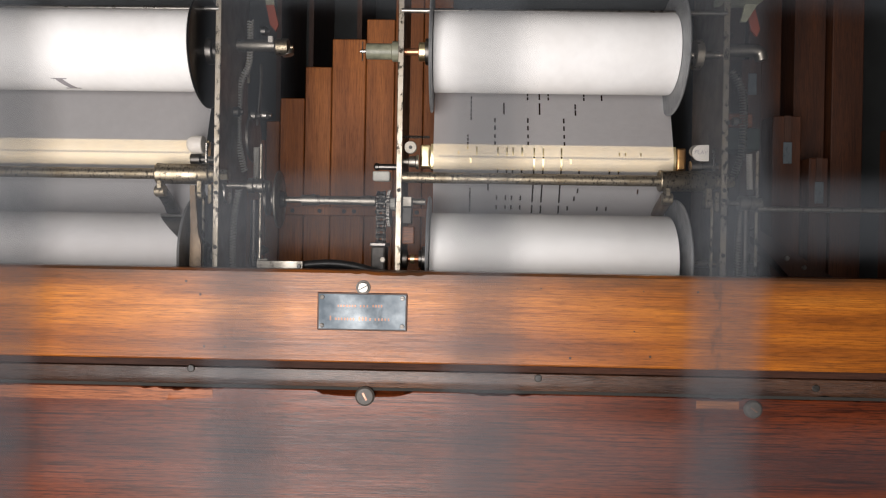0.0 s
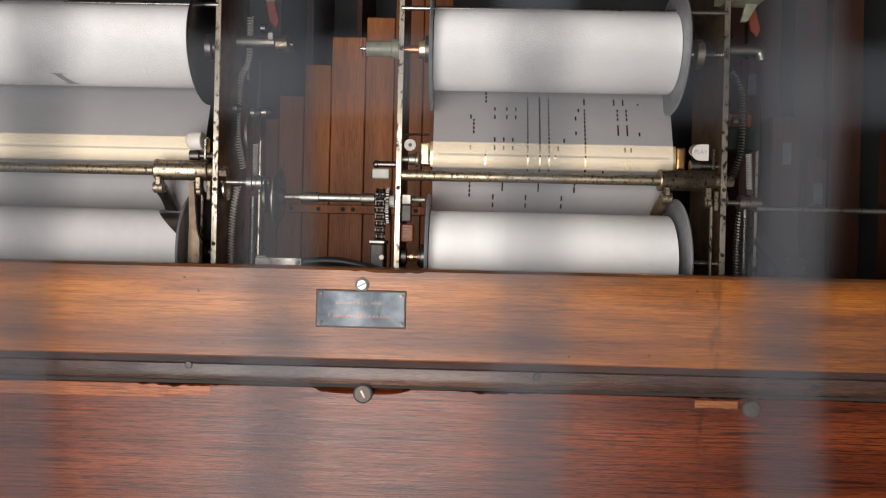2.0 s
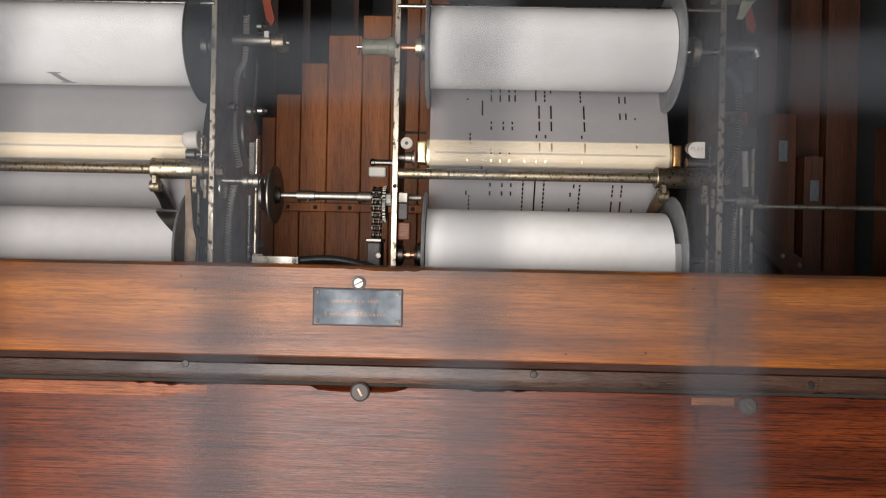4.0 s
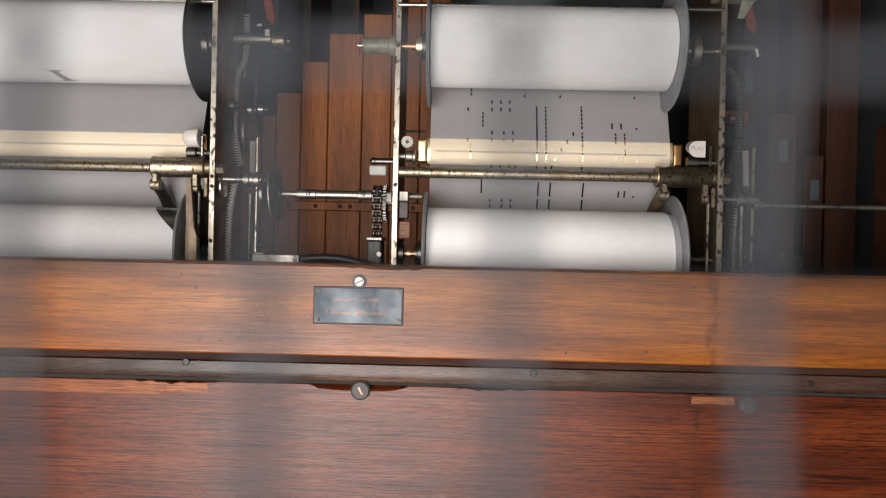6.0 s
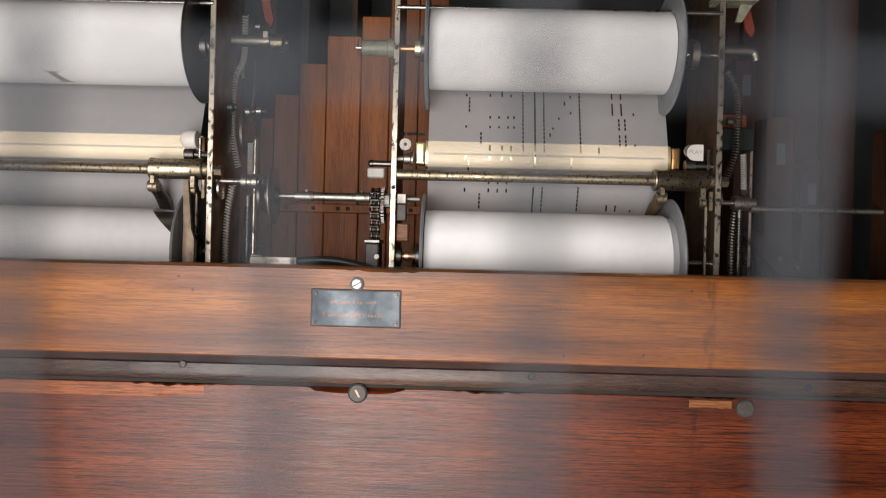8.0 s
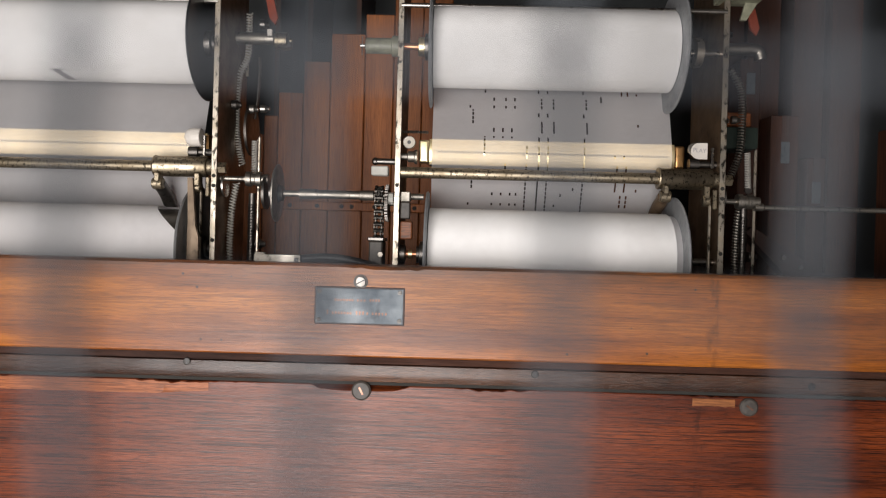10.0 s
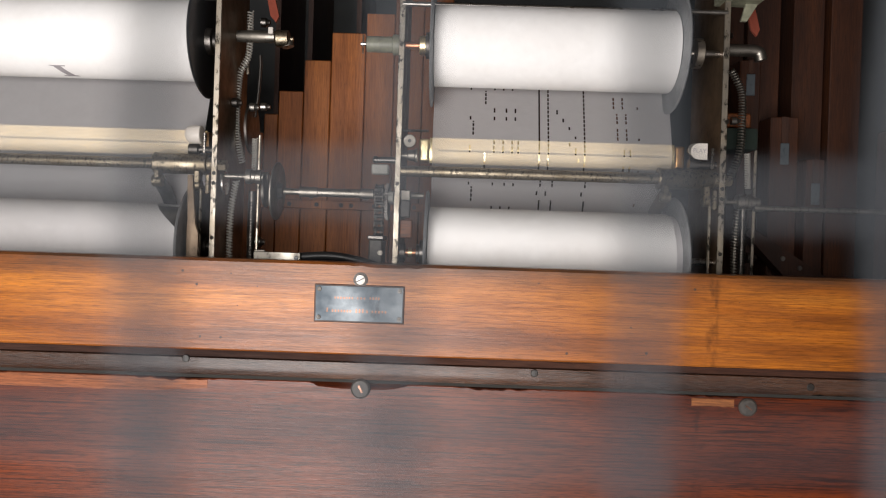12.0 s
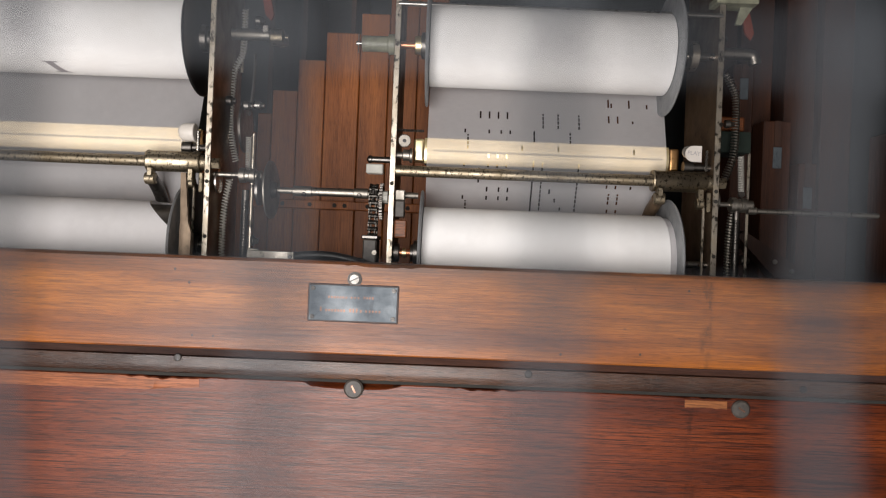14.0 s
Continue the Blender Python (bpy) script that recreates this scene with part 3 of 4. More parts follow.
strike(-1.40, -1.19, 31, 34, 40); hold(-1.38, -0.77, 10); strike(-1.31, -1.20, 19, 22, 24, 27, 43, 53, 56); strike(-1.12, 0.24, 31, 34, 40)
strike(-1.07, -0.95, 19, 22, 24, 27, 45); strike(-0.87, -0.75, 46, 66); strike(-0.84, -0.61, 16); strike(-0.38, -0.29, 19, 22, 24, 27, 46, 56, 59)
strike(-0.15, -0.02, 10, 43); strike(0.03, 0.25, 12, 19, 22, 24, 27); strike(0.06, 0.14, 6, 59, 61, 66); hold(0.18, 0.57, 9)
strike(0.30, 0.40, 18, 29, 41); strike(0.49, 0.59, 18, 29, 41); strike(0.70, 0.82, 18, 29, 41); strike(0.90, 1.03, 18, 29, 41); hold(0.96, 1.62, 10)
strike(1.11, 1.26, 45); strike(1.12, 1.44, 21, 33); strike(1.28, 1.42, 45); hold(1.52, 3.56, 29, 36); hold(1.52, 3.26, 48); strike(1.52, 1.68, 54)
strike(1.53, 3.57, 33); strike(1.72, 1.89, 61, 63); strike(1.73, 1.78, 66); hold(1.75, 2.11, 15); strike(1.94, 2.02, 38)
strike(2.13, 2.25, 10, 18, 21, 24, 39, 61, 63); strike(2.34, 2.46, 18, 21, 24, 41); hold(2.55, 2.94, 11); strike(2.56, 2.66, 45, 66)
strike(2.56, 2.85, 59, 62); strike(2.95, 3.06, 10, 18, 22, 25, 45); hold(2.96, 3.27, 59, 62); strike(3.17, 3.27, 18, 22, 25, 46)
strike(3.37, 3.54, 48, 58, 61); strike(3.38, 3.43, 66); hold(3.38, 3.76, 15); strike(3.78, 3.85, 10, 18, 21, 24, 29, 33, 36, 48)
strike(3.97, 4.10, 18, 21, 24); strike(4.05, 4.28, 34, 38, 49); strike(4.18, 4.25, 66); hold(4.21, 4.51, 11); strike(4.40, 4.49, 33, 36, 48)
strike(4.59, 4.85, 34, 38, 49); strike(4.60, 4.70, 18, 22, 25); strike(4.76, 4.83, 18, 22, 25); strike(4.92, 5.28, 34, 38, 49)
strike(4.93, 5.10, 61, 63); strike(4.93, 4.98, 66); strike(4.98, 5.39, 15); strike(5.37, 5.56, 18, 21, 24, 26, 61, 63); hold(5.37, 6.54, 48)
hold(5.38, 7.23, 36); strike(5.39, 7.23, 33); strike(5.40, 5.45, 10); strike(5.62, 5.73, 18, 21, 24, 26, 38); strike(5.82, 5.88, 39, 66)
strike(5.82, 5.99, 59); strike(5.82, 6.12, 62); hold(5.85, 6.22, 11); strike(6.04, 6.13, 41); strike(6.24, 6.34, 10, 18, 22, 25, 43)
hold(6.25, 6.54, 59, 62); strike(6.45, 6.55, 18, 22, 25, 45); strike(6.64, 6.70, 66); hold(6.64, 7.25, 48); strike(6.65, 6.81, 58, 61)
hold(6.65, 7.04, 15); strike(7.07, 7.17, 10, 18, 21, 24); strike(7.28, 7.37, 18, 21, 24); strike(7.47, 7.54, 29, 41, 66); hold(7.49, 7.85, 11)
hold(7.68, 7.98, 45); strike(7.69, 8.05, 33); strike(7.88, 7.96, 10, 18, 22, 25); hold(8.09, 10.19, 36); strike(8.09, 8.24, 18, 22, 25, 54)
hold(8.09, 9.75, 29, 48); strike(8.10, 10.18, 33); hold(8.27, 8.60, 15, 61, 63); strike(8.28, 8.34, 66); strike(8.49, 8.59, 38)
strike(8.69, 8.75, 10, 18, 21, 24, 26, 39); hold(8.70, 9.01, 61, 63); strike(8.95, 9.02, 18, 21, 24, 26, 41); strike(9.10, 9.43, 59, 62)
strike(9.11, 9.18, 45, 66); hold(9.12, 9.52, 11); strike(9.34, 9.45, 43); strike(9.54, 9.62, 10, 18, 25, 45); strike(9.54, 9.75, 22, 59, 62)
hold(9.75, 9.92, 48); hold(9.89, 10.18, 29, 48); strike(9.93, 10.00, 58, 61); hold(9.94, 10.42, 15); strike(10.28, 10.42, 33, 36, 48)
strike(10.38, 10.43, 18, 21, 24); strike(10.53, 10.84, 34, 38, 49); strike(10.54, 10.65, 18, 21, 24); strike(10.75, 10.82, 66); hold(10.76, 11.14, 11)
strike(10.96, 11.07, 33, 36, 48); strike(11.18, 11.25, 10, 18, 22, 25); hold(11.18, 11.46, 34, 38, 49); strike(11.38, 11.47, 18, 22, 25)
strike(11.39, 11.55, 54); strike(11.58, 11.75, 61, 63); strike(11.59, 11.65, 66); hold(11.60, 13.83, 36, 48); strike(11.60, 13.84, 33)
hold(11.60, 11.98, 15); strike(11.81, 11.89, 46); strike(11.98, 12.15, 10, 18, 21, 24, 26, 45, 61, 63); strike(12.20, 12.30, 18, 21, 24, 26, 43)
hold(12.39, 12.72, 59, 62); strike(12.39, 12.46, 45, 66); hold(12.43, 12.80, 11); strike(12.63, 12.71, 43); strike(12.83, 12.93, 10, 18, 22, 25, 41)
hold(12.83, 13.10, 59, 62); strike(13.04, 13.16, 18, 22, 25, 39); hold(13.23, 13.56, 58, 61); strike(13.23, 13.30, 66); hold(13.26, 13.63, 15)
strike(13.65, 13.72, 10, 18, 21, 24); strike(13.88, 13.98, 18, 21, 24); hold(14.08, 14.46, 11); strike(14.08, 14.21, 29, 41, 66); hold(14.30, 14.60, 45)
strike(14.30, 14.61, 33); strike(14.50, 14.60, 10, 18, 22, 25); hold(14.69, 15.08, 36, 41, 48); strike(14.90, 15.09, 15, 18, 21, 24, 58, 61)
strike(14.90, 14.97, 66); strike(15.32, 15.54, 58, 65); strike(15.32, 15.44, 59, 71)


def sheet_with_holes(x0, x1, z0, z1, holes, y=0.0):
    """A flat sheet, cut by rectangular holes (xa, xb, za, zb); returns vertices and faces."""
    verts, faces = [], []

    def quad(a, b, c, d):
        if b - a > 1e-6 and d - c > 1e-6:
            i = len(verts)
            verts.extend(((a, y, c), (b, y, c), (b, y, d), (a, y, d)))
            faces.append((i, i + 1, i + 2, i + 3))

    columns = {}
    for xa, xb, za, zb in holes:
        columns.setdefault((round(xa, 5), round(xb, 5)), []).append((max(za, z0), min(zb, z1)))
    x = x0
    for (xa, xb), spans in sorted(columns.items()):
        if xa < x:
            continue
        quad(x, xa, z0, z1)
        z = z0
        for za, zb in sorted(spans):
            quad(xa, xb, z, za)
            z = max(z, zb)
        quad(xa, xb, z, z1)
        x = xb
    quad(x, x1, z0, z1)
    return verts, faces


music = thing("music_paper", "grey-white perforated music roll paper running over the brass tracker bar", "music roll paper", (0.12, 0.03, 1.427))
STRIP = 0.004
strips = []
t_first, t_last = -2.4, 16.6
count = int((t_last - t_first) * SPEED / STRIP) + 1
for k in range(count):
    ta = t_first + k * STRIP / SPEED
    tb = ta + STRIP / SPEED
    cut = []
    for c, a, b in HOLES:
        if b > ta and a < tb:
            x = PX0 + PORT0 + c * PORT_PITCH
            cut.append((x - 0.00098, x + 0.00098, (max(a, ta) - ta) * SPEED - STRIP / 2, (min(b, tb) - ta) * SPEED - STRIP / 2))
    me = bpy.data.meshes.new("paper_strip")
    v, f = sheet_with_holes(PX0, PX1, -STRIP / 2, STRIP / 2, cut)
    me.from_pydata(v, [], f)
    me.materials.append(SHEET_PAPER)
    ob = new("paper_strip", me)
    ob.parent = music
    strips.append((ob, (ta + tb) / 2))


def leader_sheet(dx):
    """The still paper of the other frame, over its tracker bar, down to a tapered end round the spool."""
    ss = [-0.115 + 0.23 * i / 60 for i in range(61)]
    verts, faces = [], []
    for s in ss:
        y, z, _ = paper_way(s)
        verts += [(PX0 + dx, y, z), (PX1 + dx, y, z)]
    for i in range(60):
        faces.append((2 * i, 2 * i + 1, 2 * i + 3, 2 * i + 2))
    return verts, faces


# ---- rolls and spools ----


def roll(name, label, category, c, r, flange, flange_mat, dx=0.0, paper_x=(PX0, PX1), cut=False, gap=0.0025):
    th = thing(name, label, category, ((PX0 + PX1) / 2 + dx, c[0], c[1]))
    at = (dx, c[0], c[1])
    x0, x1 = paper_x
    if cut:
        bm = B()
        rows = []
        for i in range(97):
            a = 2 * math.pi * i / 96
            # the outer turn ends in a slanting edge on the upper front of the spool
            up = math.sin(a)
            front = -math.cos(a)
            edge = x1
            if front > -0.2 and up > -0.3:
                edge = x1 - max(0.0, min(0.040, (up - 0.28) * 0.060))
            ring = []
            for xx in (x0, x0 + 0.1, x0 + 0.2, edge):
                ring.append(bm.verts.new((xx + dx, c[0] + r * math.cos(a), c[1] + r * math.sin(a))))
            rows.append(ring)
        for a, b in zip(rows, rows[1:]):
            for k in range(3):
                bm.faces.new((a[k], a[k + 1], b[k + 1], b[k]))
        add("wound_paper", bm, LEADER_PAPER, th, "white paper end with a slanting cut edge")
        add("core", lathe(B(), [(x0 - 0.001, r - 0.004), (x1 + 0.001, r - 0.004)], "x", at, 40), DARK_STEEL, th)
    else:
        add("wound_paper", lathe(B(), [(x0 + 0.0003, r - 0.002), (x0, r - 0.0004), (x0 + 0.0006, r), (x1 - 0.0006, r), (x1, r - 0.0004), (x1 - 0.0003, r - 0.002)], "x", at, 96), ROLL_PAPER, th, "white wound paper")
    for side, x in (("left", x0 - 0.0025), ("right", x1 + gap)):
        s = -1 if side == "left" else 1
        add("flange", lathe(B(), [(x - s * 0.0015, 0.02), (x - s * 0.0015, flange - 0.002), (x, flange), (x + s * 0.0015, flange - 0.0015), (x + s * 0.0018, flange - 0.006),
                                  (x + s * 0.0018, 0.02)], "x", at, 64), flange_mat, th)
        add("hub", lathe(B(), [(x + s * 0.0015, 0.016), (x + s * 0.008, 0.015), (x + s * 0.009, 0.010), (x + s * 0.012, 0.010)], "x", at, 24), DARK_STEEL if s < 0 or dx else STEEL, th)
        add("axle_pin", lathe(B(), [(x + s * 0.008, 0.0042), (-0.0555 if s < 0 else 0.3105 - (dx + UNIT if dx else 0.0), 0.0042)], "x", at, 16), COPPER if s < 0 else STEEL, th)
    return th


supply = roll("supply_roll", "thick white roll of music paper between dark flanges", "music roll", SUP, SUP[2], 0.0705, GREY_FLANGE, paper_x=(PX0, PX1 - 0.0088), gap=0.0022)
takeup = roll("take_up_spool", "white paper wound on a grey-flanged take-up spool", "take-up spool", TAK, TAK[2], 0.0740, GREY_FLANGE, paper_x=(PX0, PX1 - 0.0095), gap=0.0085)
roll("supply_roll", "thick white music roll with a printed mark and black flanges", "music roll", (SUP[0], SUP[1] - 0.002), SUP[2] + 0.0005, 0.0665, BLACK, 0.030 - UNIT)
roll("take_up_spool", "take-up spool with a slanting cut paper end", "take-up spool", TAK, TAK[2] - 0.0055, 0.0740, FLANGE_DARK, 0.026 - UNIT, cut=True)
lead = thing("music_paper", "still blank paper leader over the brass tracker bar", "music roll paper", (0.12 - UNIT, 0.03, 1.427))
me = bpy.data.meshes.new("leader")
v, f = leader_sheet(0.029 - UNIT)
me.from_pydata(v, [], f)
me.materials.append(SHEET_PAPER)
me.shade_smooth()
anchored(new("leader", me), lead)
# printed serif stroke on the still roll
bm = B()
rr = SUP[2] + 0.0009


def on_roll(x, a):
    return (x, SUP[0] - rr * math.cos(a), SUP[1] - 0.002 - rr * math.sin(a))


def stroke(quadrilateral, n=6):
    (xa, xb, aa), (xc, xd, ab) = quadrilateral
    rows = [(bm.verts.new(on_roll(xa + (xc - xa) * i / n, aa + (ab - aa) * i / n)), bm.verts.new(on_roll(xb + (xd - xb) * i / n, aa + (ab - aa) * i / n))) for i in range(n + 1)]
    for p, q in zip(rows, rows[1:]):
        bm.faces.new((p[0], p[1], q[1], q[0]))


stroke(((-0.4610, -0.4415, 0.980), (-0.4570, -0.4420, 1.010)), 2)
stroke(((-0.4555, -0.4470, 1.010), (-0.4460, -0.4370, 1.40)))
stroke(((-0.4510, -0.4345, 1.385), (-0.4520, -0.4330, 1.44)), 2)
mark = thing("printed_mark", "grey printed stroke on the white paper roll", "printed mark", (-0.447, SUP[0], SUP[1]))
add("stroke", bm, INK, mark)

# ---- the two roll frames ----


def tracker_bar(owner, dx=0.0):
    y, z, r = TRK[0], TRK[1], TRK[2] - 0.00016
    ports = [(PX0 + PORT0 + i * PORT_PITCH + dx, 0.0) for i in range(PORTS)]
    bm = B()
    nz = 10
    edges = []
    for i in range(nz + 1):
        edges.append(-0.0150 + 0.030 * i / nz)
    edges = sorted(edges + [-0.0011, 0.0011])
    edges = [e for e in edges if abs(e) > 1e-9]

    def at(x, h):
        a = math.asin(h / r)
        return (x, y - r * math.cos(a), z + h)

    cuts = [PX0 - 0.003 + dx]
    for x, _ in ports:
        cuts += [x - 0.0010, x + 0.0010]
    cuts.append(PX1 + 0.003 + dx)
    for h0, h1 in zip(edges, edges[1:]):
        row = h0 >= -0.00111 and h1 <= 0.00111
        if row:
            for i in range(0, len(cuts) - 1, 2):
                bm.faces.new([bm.verts.new(at(*p)) for p in ((cuts[i], h0), (cuts[i + 1], h0), (cuts[i + 1], h1), (cuts[i], h1))])
        else:
            bm.faces.new([bm.verts.new(at(*p)) for p in ((cuts[0], h0), (cuts[-1], h0), (cuts[-1], h1), (cuts[0], h1))])
    yb = y - r * math.cos(math.asin(0.015 / r))
    bar = add("tracker_bar", bm, BRASS, owner, "brass tracker bar with a row of fine ports")
    add("bar_body", box(B(), PX0 - 0.003 + dx, PX1 + 0.003 + dx, yb + 0.0002, yb + 0.02, z - 0.0149, z + 0.0149), BLACK_HOLE, bar)
    for x0, x1 in ((PX0 - 0.0155 + dx, PX0 - 0.0032 + dx), (PX1 + 0.0032 + dx, PX1 + (0.0145 if dx == 0 else 0.006) + dx)):
        add("bar_end", box(B(), x0, x1, y - r - 0.001, yb + 0.02, z - 0.0135, z + 0.0135, 0.003, 3), DULL_BRASS if x0 > 0.2 else BRASS, bar, "polished brass end block")


def roll_frame(dx, still):
    th = thing("roll_frame", "nickel and dark steel paper roll frame with levers and springs", "roll frame", (0.128, 0.05, 1.22), group="roll frames")
    z0, z1 = 1.22, 1.74
    for x in (-0.0580, 0.3135):
        pl = add("side_plate", box(B(), x - 0.0030, x + 0.0030, 0.0012, 0.112, z0, z1, 0.0006), PLATE_DARK, th, "browned steel side plate")
        add("front_edge", box(B(), x - 0.0033, x + 0.0033, -0.0015, 0.0012, z0, z1, 0.0005), NICKEL, pl, "pitted nickel-plated front edge")
        for zz in (1.3895, 1.3780, 1.3150) if x > 0 else (1.3840,):
            add("bolt_hole", lathe(B(), [(-0.0022, 0.0022), (-0.0013, 0.0024)], "y", (x, 0, zz), 10), BLACK_HOLE, pl)
    add("top_rod", sweep(B(), [(-0.058, 0, 1.591), (0.3135, 0, 1.591)], 0.0028, 12), STEEL, th)
    add("guide_rod", sweep(B(), [(-0.0553, 0.005, 1.3995), (0.246, 0.005, 1.3995)], 0.0064, 20), OLD_NICKEL, th, "round pitted nickel guide rod")
    nutb = add("square_nut", box(B(), -0.0880, -0.0685, -0.004, 0.010, 1.3945, 1.4055, 0.0012), PALE_PAINT, th)
    add("stub", lathe(B(), [(-0.088, 0.002), (-0.086, 0.0045), (-0.083, 0.0045), (-0.082, 0.0036), (-0.0612, 0.0036)], "x", (0, 0.006, 1.4115), 16), DARK_STEEL, nutb)
    col = add("rod_collar", lathe(B(), [(0.2410, 0.0070), (0.2415, 0.0120), (0.2430, 0.0127), (0.2455, 0.0120), (0.3020, 0.0120), (0.3035, 0.0110), (0.3040, 0.0088), (0.3102, 0.0088)],
                                  "x", (0, 0.0075, 1.4000), 32), OLD_NICKEL, th, "pitted cast nickel collar on the guide rod")
    add("end_bolt", lathe(B(), [(0.3168, 0.0068), (0.3255, 0.0068), (0.3265, 0.0055)], "x", (0, 0.006, 1.3995), 6), OLD_NICKEL, col)
    for xa, xb, low in ((0.2425, 0.2550, 1.373), (0.2910, 0.2995, 1.369)):
        xm = (xa + xb) / 2
        lug = add("lug", box(B(), xm - 0.0032, xm + 0.0032, -0.006, 0.006, low + 0.006, 1.3915, 0.001), OLD_NICKEL, col)
        add("lug_pin", lathe(B(), [(xa, 0.0058), (xa + 0.001, 0.0068), (xb - 0.001, 0.0068), (xb, 0.0058)], "x", (0, 0.000, low + 0.006), 20), OLD_NICKEL, lug)
    bm = sweep(B(), curve_pts([(0.2485, 0.000, 1.380), (0.2485, 0.014, 1.374), (0.2475, 0.036, 1.361), (0.247, 0.064, 1.332)], 8), [0.0048] + [0.0075] * 24, 12)
    add("curved_arm", bm, DARK_STEEL if still else PLATE_DARK, th)
    if still:
        add("pressed_arm", prism(B(), [(0.2950, 1.384), (0.3005, 1.384), (0.3050, 1.330), (0.3085, 1.3185), (0.3085, 1.22), (0.2960, 1.22), (0.2960, 1.3185), (0.2965, 1.335)],
                                 -0.034, -0.029), BRONZE, th)
    add("thin_rod", sweep(B(), [(0.2995, -0.002, 1.22), (0.2995, -0.002, 1.372)], 0.0017, 8), NICKEL, th)
    add("spacer", box(B(), 0.3035, 0.3085, -0.001, 0.004, 1.365, 1.388, 0.001), OLD_NICKEL, th)
    tracker_bar(th, 0.029 if still else 0.0)
    # small fittings at the ends of the tracker bar
    for x, s in ((-0.0460, -1), (0.2840, 1)):
        w = add("guide_wheel", lathe(B(), [(0.012, 0.0068), (0.0115, 0.0075), (0.009, 0.0075), (0.0085, 0.0068), (0.0085, 0.003)], "y", (x, 0, 1.4350), 24), DULL_STEEL, th)
        add("wheel_hole", lathe(B(), [(0.0084, 0.0022), (0.0080, 0.0020)], "y", (x, 0, 1.4350), 12), BLACK, w)
    add("toothed_rack", coil(B(), [(-0.058, 0.012, 1.4475), (-0.024, 0.012, 1.4475)], 0.0012, 0.0008, 0.002, 4, 7), DARK_STEEL, th)
    add("adjuster", lathe(B(), [(-0.056, 0.004), (-0.048, 0.004), (-0.047, 0.0065), (-0.040, 0.0065), (-0.039, 0.0085), (-0.0365, 0.0085)], "x", (0, 0.012, 1.4185), 20), DULL_STEEL, th)
    add("adjuster", lathe(B(), [(0.279, 0.0065), (0.290, 0.0065), (0.291, 0.004), (0.3105, 0.004)], "x", (0, 0.014, 1.4180), 16), DARK_STEEL, th)
    add("hanger", box(B(), 0.3000, 0.3030, -0.002, 0.002, 1.412, 1.436, 0.0008), STEEL, th)
    # supply side
    add("chuck", lathe(B(), [(-0.1005, 0.005), (-0.0995, 0.0092), (-0.0700, 0.0092), (-0.0690, 0.0118), (-0.0615, 0.0118)], "x", (0, SUP[0], SUP[1]), 24), GREEN_IVORY, th, "grey-green painted chuck")
    add("chuck_pin", lathe(B(), [(-0.1075, 0.0012), (-0.1070, 0.0022), (-0.1000, 0.0022)], "x", (0, SUP[0], SUP[1]), 10), STEEL, th)
    add("cross_pin", sweep(B(), [(-0.1045, SUP[0], SUP[1] - 0.011), (-0.1045, SUP[0], SUP[1] + 0.011)], 0.0008, 6), STEEL, th)
    add("bush", lathe(B(), [(-0.0385, 0.0095), (-0.0375, 0.0110), (-0.0310, 0.0110), (-0.0300, 0.0085)], "x", (0, SUP[0], SUP[1]), 20), BRASS, th, "brass bush")
    add("large_nut", lathe(B(), [(0.2800, 0.0150), (0.2810, 0.0172), (0.2890, 0.0172), (0.2900, 0.0150)], "x", (0, SUP[0], SUP[1]), 24), NICKEL, th) if not still else None
    hook = curve_pts([(0.315, 0.065, 1.5665), (0.350, 0.065, 1.5665), (0.368, 0.065, 1.5665), (0.3765, 0.065, 1.5640), (0.3795, 0.065, 1.5545)], 8)
    add("hook_tube", sweep(B(), hook, 0.0074, 16), DULL_STEEL, th, "bent bright steel tube")
    if still:
        add("tube_boss", lathe(B(), [(0.364, 0.009), (0.366, 0.0105), (0.3800, 0.0105), (0.3810, 0.0085), (0.3825, 0.003), (0.386, 0.003)], "x", (0, 0.063, 1.5640), 20), OLD_NICKEL, th)
    # outer face of the right plate: hoses, springs, rods, levers
    hx = 0.3235 if still else 0.3470
    way = ([(0.3294, 1.600), (0.3290, 1.549), (0.3224, 1.531), (0.3180, 1.516), (0.3160, 1.463), (0.3190, 1.436), (0.3250, 1.410)] if still else
           [(0.3460, 1.543), (0.3540, 1.530), (0.3605, 1.512), (0.3615, 1.470), (0.3595, 1.440), (0.3500, 1.412)])
    add("flexible_hose", coil(B(), curve_pts([(x, 0.072, z) for x, z in way], 8), 0.0034 if still else 0.0042, 0.0010, 0.0035), HOSE if still else DULL_STEEL, th, "ribbed metal flexible hose")
    add("flexible_hose", coil(B(), curve_pts([(hx + 0.004, 0.04, 1.385), (hx - 0.001, 0.04, 1.350), (hx - 0.002, 0.04, 1.30), (hx + 0.002, 0.04, 1.25)], 8), 0.0034, 0.0010, 0.0035), HOSE if still else DULL_STEEL, th)
    add("spring", coil(B(), [(0.352, 0.028, 1.435), (0.353, 0.026, 1.393)], 0.0030, 0.0008, 0.0020), HOSE, th, "small bright coil spring")
    add("spring_hook", lathe(B(), [(0.026, 0.004), (0.024, 0.004)], "y", (0.353, 0, 1.390), 14), DARK_STEEL, th)
    add("lift_rod", sweep(B(), [(0.3594, 0.022, 1.22), (0.3594, 0.022, 1.438)], 0.0018, 8), NICKEL, th, "thin bright steel rod")
    add("push_rod", sweep(B(), [(0.350, 0.03, 1.22), (0.350, 0.03, 1.372)], 0.0042, 12), DARK_STEEL, th)
